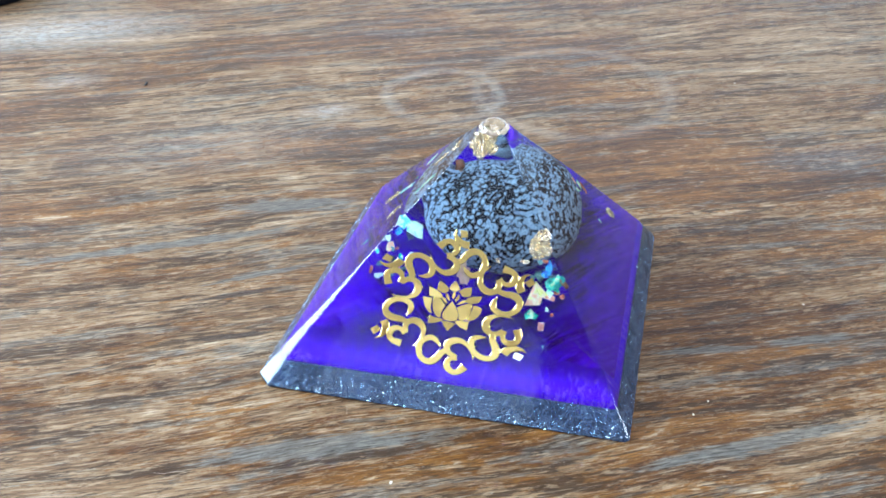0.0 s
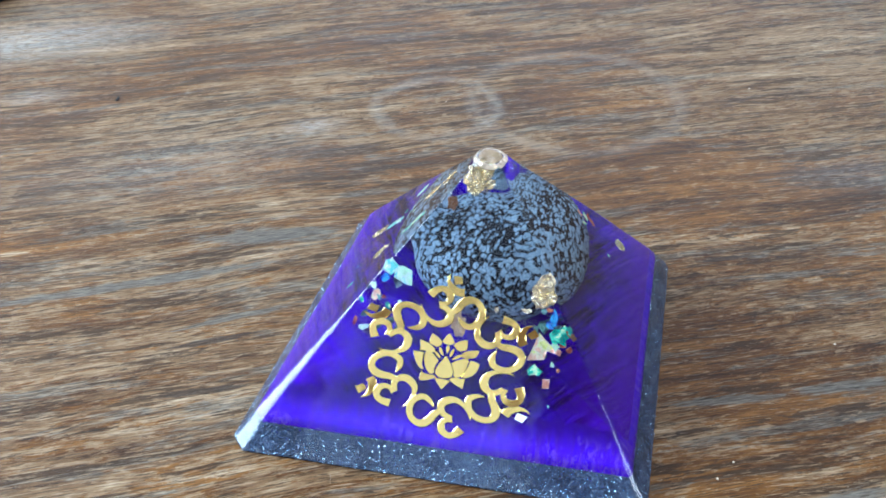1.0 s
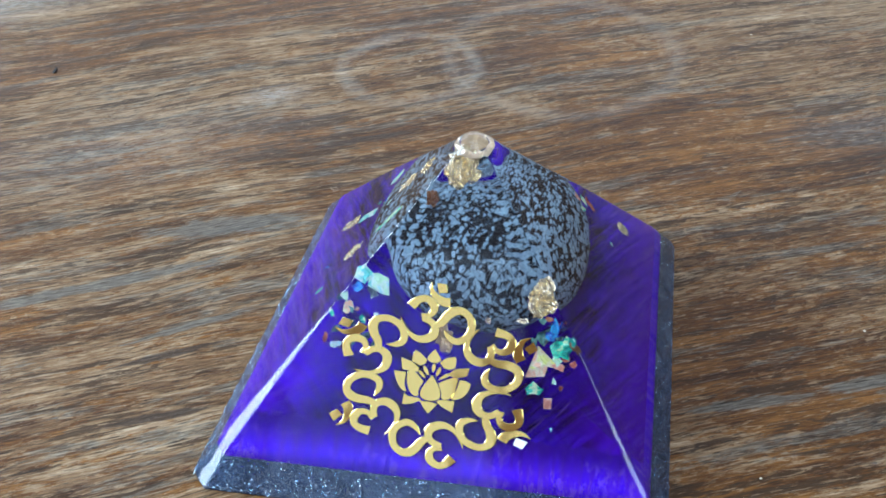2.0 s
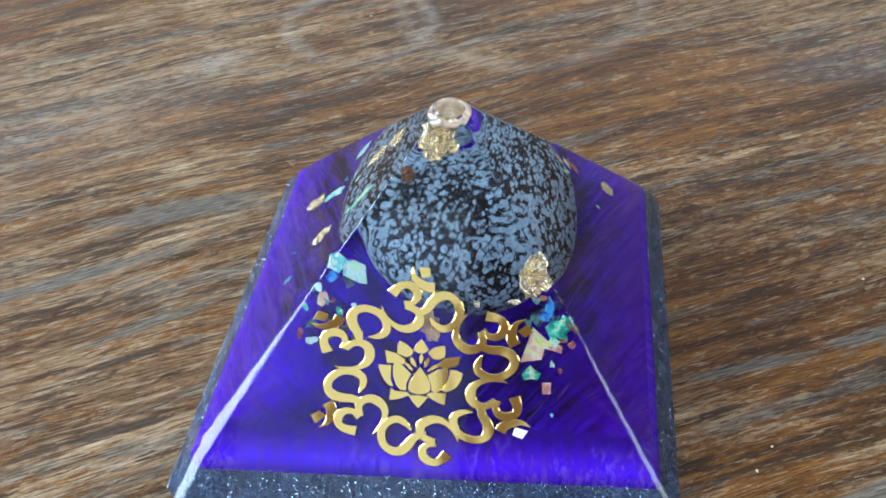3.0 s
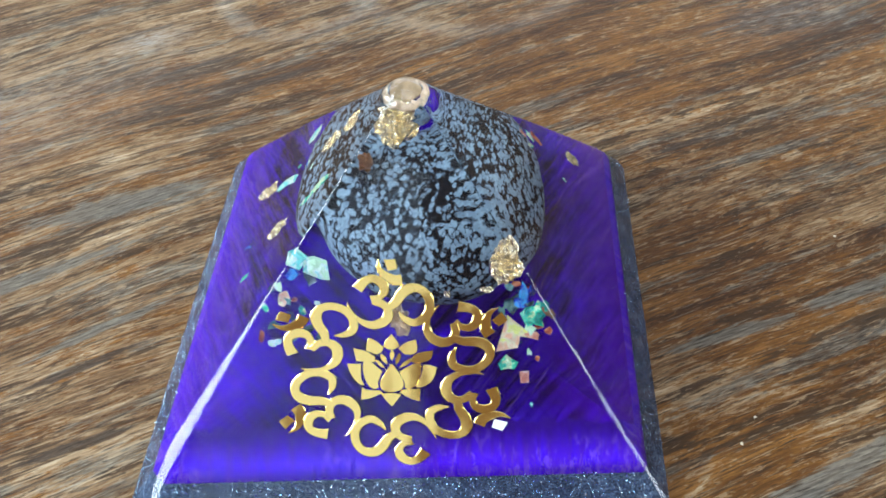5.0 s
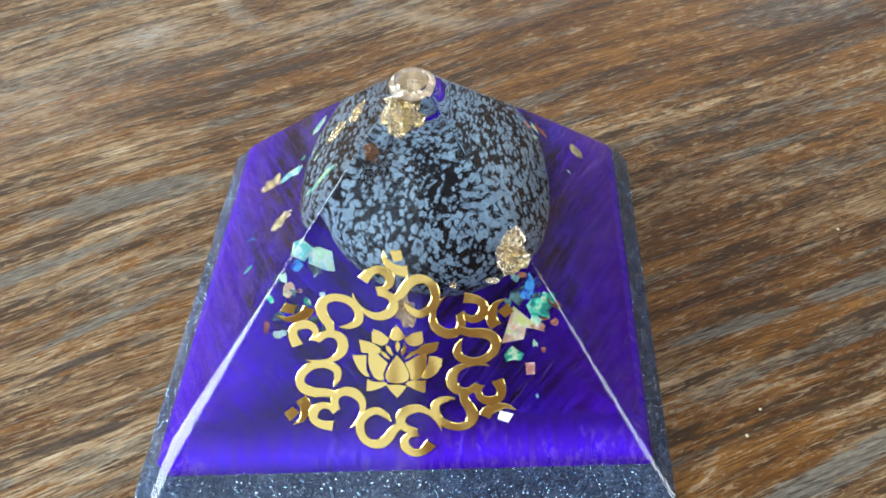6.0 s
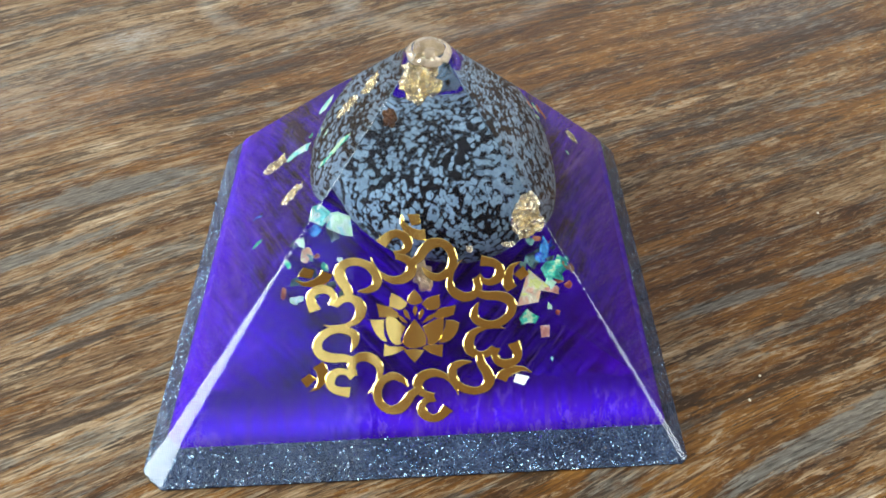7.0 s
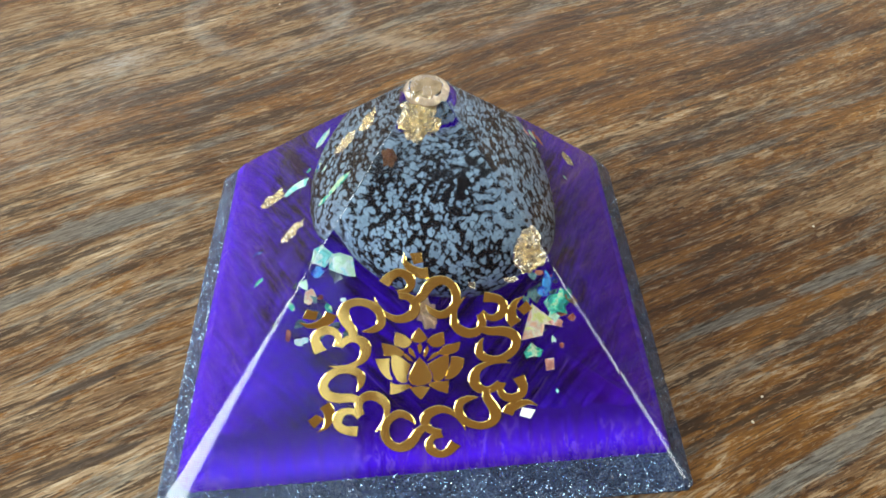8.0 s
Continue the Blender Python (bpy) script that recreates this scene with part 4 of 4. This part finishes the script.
def leaf(m, pts, thick, grow=0.14):
    """A flat cut-out with a chamfered rim."""
    bm = bmesh.new()
    p = [Vector(q) for q in pts]
    if sum(a.x * b.y - b.x * a.y for a, b in zip(p, p[1:] + p[:1])) < 0:
        p.reverse()
    c = sum(p, Vector((0, 0))) / len(p)
    p = [q + (q - c).normalized() * grow for q in p]
    inner = [q + (c - q).normalized() * min(0.05, (c - q).length * 0.3) for q in p]
    lo = [bm.verts.new((m @ Vector((*q, 0))) * MM) for q in p]
    md = [bm.verts.new((m @ Vector((*q, thick - 0.05))) * MM) for q in p]
    hi = [bm.verts.new((m @ Vector((*q, thick))) * MM) for q in inner]
    k = len(p)
    for i in range(k):
        j = (i + 1) % k
        bm.faces.new((lo[i], lo[j], md[j], md[i]))
        bm.faces.new((md[i], md[j], hi[j], hi[i]))
    bm.faces.new(hi)
    return bm


UPPER = [(-3.97, 12.93, 1.3), (-2.85, 14.16, 1.03), (-1.7, 14.5, 0.96), (-0.58, 13.7, 1.1), (-0.4, 12.46, 0.89), (-1.12, 11.58, 0.75), (-2.2, 11.23, 1.03)]
LOWER = [(-2.06, 11.06, 0.82), (-0.7, 10.51, 0.9), (-0.05, 9.53, 0.96), (-0.25, 8.28, 1.16), (-1.35, 7.48, 1.16), (-2.74, 7.4, 0.89), (-4.24, 8.4, 0.55), (-5.16, 10.02, 0.3), (-5.43, 10.99, 0.07)]
LOOP = [(-0.19, 9.79, 0.82), (0.98, 10.67, 1.03), (1.79, 11.91, 1.16), (2.81, 12.79, 1.23), (4.1, 12.85, 1.03), (5.21, 11.79, 0.96), (5.52, 9.92, 0.96), (4.86, 8.42, 0.96), (3.39, 7.54, 0.96), (2.11, 8.18, 0.75), (1.32, 9.33, 0.14)]
CRESCENT = [(-0.97, 17.4, 0.07), (-0.94, 16.08, 0.55), (-0.15, 14.93, 0.96), (1.03, 14.21, 1.23), (2.02, 14.21, 1.3)]
DOT = [(-0.14, 17.31), (1.22, 17.29), (1.4, 15.97), (0.26, 15.72)]
tilt = random.Random(11)
LEAN = {0: -1, 1: 3, 2: 0, 4: 5.5, 5: 6}          # how far each loose crescent leans to the side
for k in range(6):
    m = EMB @ SQUASH @ pose(0, 0, 0, 0, 0, -60 * k)
    bm = bmesh.new()
    stroke(bm, m, UPPER, 0.24)
    stroke(bm, m, LOWER, 0.265)
    stroke(bm, m, LOOP, 0.29)
    om = part("om_symbol", bm, GOLD, pyramid, "gold foil om sign stuck on the resin")
    if k == 3:
        continue                      # this one has lost its crescent and dot
    ct = Matrix.Translation((0.3, 15, 0.06)) @ pose(0, 0, 0, tilt.uniform(-2, 2), 0, 0) @ pose(0, 0, 0, 0, 0, 60 * k) @ pose(0, 0, 0, 0, LEAN[k], 0) @ pose(0, 0, 0, 0, 0, -60 * k) @ Matrix.Translation((-0.3, -15, 0))
    bm = bmesh.new()
    stroke(bm, m @ ct, CRESCENT, 0.13)
    part("crescent", bm, GOLD, om)
    part("dot", leaf(m @ ct, DOT, 0.15), WHITE_GLINT if k == 2 else GOLD, om, "square dot with its bright glint painted white" if k == 2 else "")

def rounded(pts, per=4):
    """A closed outline run smoothly through its points, but sharp where it turns sharply."""
    p = [Vector(q) for q in pts]
    k = len(p)
    corner = [(p[i] - p[i - 1]).angle(p[(i + 1) % k] - p[i]) > radians(62) for i in range(k)]
    res = []
    for i in range(k):
        a, b = p[i], p[(i + 1) % k]
        ta = (b - a) if corner[i] else (b - p[i - 1]) / 2
        tb = (b - a) if corner[(i + 1) % k] else (p[(i + 2) % k] - a) / 2
        for n in range(per):
            t = n / per
            res.append(a * (2 * t ** 3 - 3 * t * t + 1) + ta * (t ** 3 - 2 * t * t + t) + b * (3 * t * t - 2 * t ** 3) + tb * (t ** 3 - t * t))
    return res


lotus = part("lotus", leaf(EMB, rounded([(-0.1, 2.0), (-0.6, 1.3), (-1.2, 0.4), (-1.7, -0.5), (-1.8, -1.3), (-1.3, -1.9), (-0.2, -2.1), (0.9, -1.9), (1.4, -1.4), (1.4, -0.5), (1.0, 0.4), (0.5, 1.2)]), 0.2, 0.04), GOLD, pyramid, "gold foil lotus flower with open petals")
PETALS = [
    [(-3.8, 2.6), (-4.1, 1.8), (-4.0, 0.3), (-3.4, -1.1), (-2.6, -1.6), (-2.0, -1.4), (-2.1, -0.7), (-1.8, 0.1), (-1.4, 0.9), (-1.9, 1.4), (-2.8, 2.2)],
    [(4.0, 1.9), (4.0, 1.0), (3.7, -0.3), (3.0, -1.4), (2.2, -1.7), (1.6, -1.5), (1.6, -0.7), (1.3, 0.1), (1.0, 0.8), (1.9, 1.3), (3.0, 1.8)],
    [(-6.3, 2.2), (-6.0, 1.1), (-5.4, -0.1), (-4.6, -0.9), (-4.0, -1.0), (-4.4, 0.0), (-4.4, 1.3), (-4.3, 2.1), (-5.3, 2.1)],
    [(6.2, 1.2), (5.2, 1.6), (4.3, 1.6), (4.2, 0.8), (3.8, -0.3), (3.2, -1.5), (4.1, -1.5), (5.2, -0.9), (5.9, 0.1)],
]
OUTER = [
    [(-5.3, 4.4), (-5.1, 3.3), (-5.0, 2.5), (-4.0, 2.4), (-3.2, 2.3), (-2.4, 2.3), (-2.3, 3.0), (-3.3, 3.7), (-4.3, 4.1)],
    [(5.8, 3.7), (4.5, 3.5), (3.4, 3.2), (2.6, 2.5), (2.8, 2.1), (3.9, 2.0), (5.2, 2.3), (5.6, 2.9)],
    [(0.1, 6.2), (-0.7, 5.3), (-1.1, 4.5), (-0.5, 4.1), (0.1, 4.0), (0.6, 4.1), (1.2, 4.5), (0.7, 5.4)],
    [(-3.1, 5.8), (-3.4, 5.0), (-3.5, 3.9), (-2.9, 3.7), (-2.1, 3.4), (-1.3, 3.8), (-1.1, 4.4), (-2.0, 5.2)],
    [(3.5, 5.3), (3.6, 4.3), (3.5, 3.5), (2.7, 3.2), (1.8, 3.3), (1.4, 3.7), (1.0, 4.1), (2.0, 4.9)],
]
LOW = [
    [(-4.4, -1.3), (-4.6, -3.1), (-3.2, -2.9), (-1.5, -2.2), (-2.0, -1.8), (-2.8, -1.8), (-3.7, -1.7)],
    [(-1.8, -2.3), (-1.1, -3.3), (-0.3, -4.2), (0.5, -3.3), (1.1, -2.5), (-0.2, -2.3)],
    [(0.9, -2.2), (2.1, -3.0), (3.6, -3.6), (3.8, -1.7), (3.0, -1.8), (1.5, -1.8)],
]
STAMENS = [
    [(-2.4, 2.6), (-1.8, 2.4), (-1.2, 1.7), (-1.1, 1.4), (-1.6, 1.6), (-2.1, 2.1)],
    [(-1.6, 3.4), (-1.1, 3.2), (-0.7, 2.3), (-0.6, 1.9), (-1.1, 2.2), (-1.5, 2.7)],
    [(0.1, 4.0), (0.4, 3.4), (0.2, 2.7), (-0.0, 2.4), (-0.2, 2.9), (-0.2, 3.5)],
    [(1.1, 3.5), (1.3, 3.0), (1.0, 2.3), (0.6, 1.8), (0.5, 2.4), (0.8, 3.1)],
    [(2.7, 2.6), (2.6, 2.1), (1.9, 1.7), (0.9, 1.3), (1.4, 1.9), (2.1, 2.4)],
]
for group, nm in ((PETALS, "petal"), (OUTER, "petal"), (LOW, "petal"), (STAMENS, "stamen")):
    for pts in group:
        c = sum((Vector(q) for q in pts), Vector((0, 0))) / len(pts)
        wob = Matrix.Translation((*c, 0.05)) @ pose(0, 0, 0, tilt.uniform(-1.5, 1.5), tilt.uniform(-1.5, 1.5), 0) @ Matrix.Translation((*-c, 0))
        part(nm, leaf(EMB @ wob, rounded(pts), 0.15, 0.04), GOLD, lotus)

# ---- small things on the table ----
bm = bmesh.new()
bmesh.ops.create_cone(bm, cap_ends=True, segments=40, radius1=0.03, radius2=0.027, depth=0.012)
bmesh.ops.bevel(bm, geom=bm.edges[:], offset=0.002, segments=2, affect="EDGES")
cap = tagged(mesh_ob("dark_lid", bm, DARK, True), "dark navy plastic lid lying on the table", "lid")
cap.matrix_world = pose(-0.2405, 0.1585, 0.006)


def crumb(x, y, size, mat, label, stretch=1.0, turn=0):
    bm = bmesh.new()
    bmesh.ops.create_icosphere(bm, subdivisions=2, radius=size * MM / 2)
    for v in bm.verts:
        v.co *= 1 + 0.4 * noise.noise(v.co * 4000 + Vector((x * 900, y * 900, 0)))
        v.co.x *= stretch
        v.co.z *= 0.5
    low = min(v.co.z for v in bm.verts)
    ob = tagged(mesh_ob("crumb", bm, mat), label, "crumb", "crumbs on the table")
    ob.matrix_world = pose(x, y, -low, 0, 0, turn)


crumb(-0.1287, 0.088, 1.0, SOOT, "small black fleck on the table", 3.2, 102)
crumb(0.0548, -0.0241, 0.4, CRUMB, "tiny pale crumb on the table")
crumb(0.0518, -0.0286, 0.4, CRUMB, "tiny pale crumb on the table", 1.6, 100)
crumb(0.0773, 0.0128, 0.5, CRUMB, "tiny pale crumb on the table")
crumb(-0.0262, 0.105, 0.4, CRUMB, "tiny pale crumb on the table")
crumb(-0.0042, -0.0585, 0.5, CRUMB, "tiny pale crumb on the table", 1.5, 70)
crumb(0.0662, 0.1304, 0.5, CRUMB, "tiny pale crumb on the table")


def lint(points, label):
    """A fine fibre that lies curled on the table; points in millimetres."""
    path = smooth_path([(x, y, z) for x, y, z in points], 6)
    bm = bmesh.new()
    rows = []
    for i, q in enumerate(path):
        d = (path[min(i + 1, len(path) - 1)] - path[max(i - 1, 0)]).normalized()
        a = d.orthogonal().normalized()
        b = d.cross(a)
        rows.append([bm.verts.new((q + (a * math.cos(w) + b * math.sin(w)) * 0.035) * MM) for w in (0.0, 1.57, 3.14, 4.71)])
    for a, b in zip(rows, rows[1:]):
        for i in range(4):
            bm.faces.new((a[i], a[(i + 1) % 4], b[(i + 1) % 4], b[i]))
    bm.faces.new(rows[0][::-1])
    bm.faces.new(rows[-1])
    tagged(mesh_ob("lint_fibre", bm, LINT, True), label, "fibre", "fibres on the table")


lint([(-36.6, 44.6, 0.06), (-35.6, 43.2, 0.5), (-34.4, 43.4, 0.3), (-34.9, 44.4, 0.2), (-36.0, 43.9, 0.06), (-34.6, 42.6, 0.06)], "pale curled fibre beside the pyramid")
lint([(-25.6, 79.0, 0.06), (-24.4, 80.6, 0.3), (-22.6, 80.9, 0.2), (-22.0, 79.9, 0.06), (-20.6, 81.8, 0.4), (-19.2, 82.6, 0.06)], "pale curled fibre on the table")
lint([(-17.6, -43.4, 0.06), (-17.8, -42.2, 0.4), (-18.3, -41.2, 0.06)], "short pale fibre beside the pyramid")
lint([(-49.2, -65.8, 0.06), (-47.0, -65.5, 0.1), (-45.2, -64.6, 0.06), (-43.1, -64.3, 0.06)], "pale fibre lying along the grain")
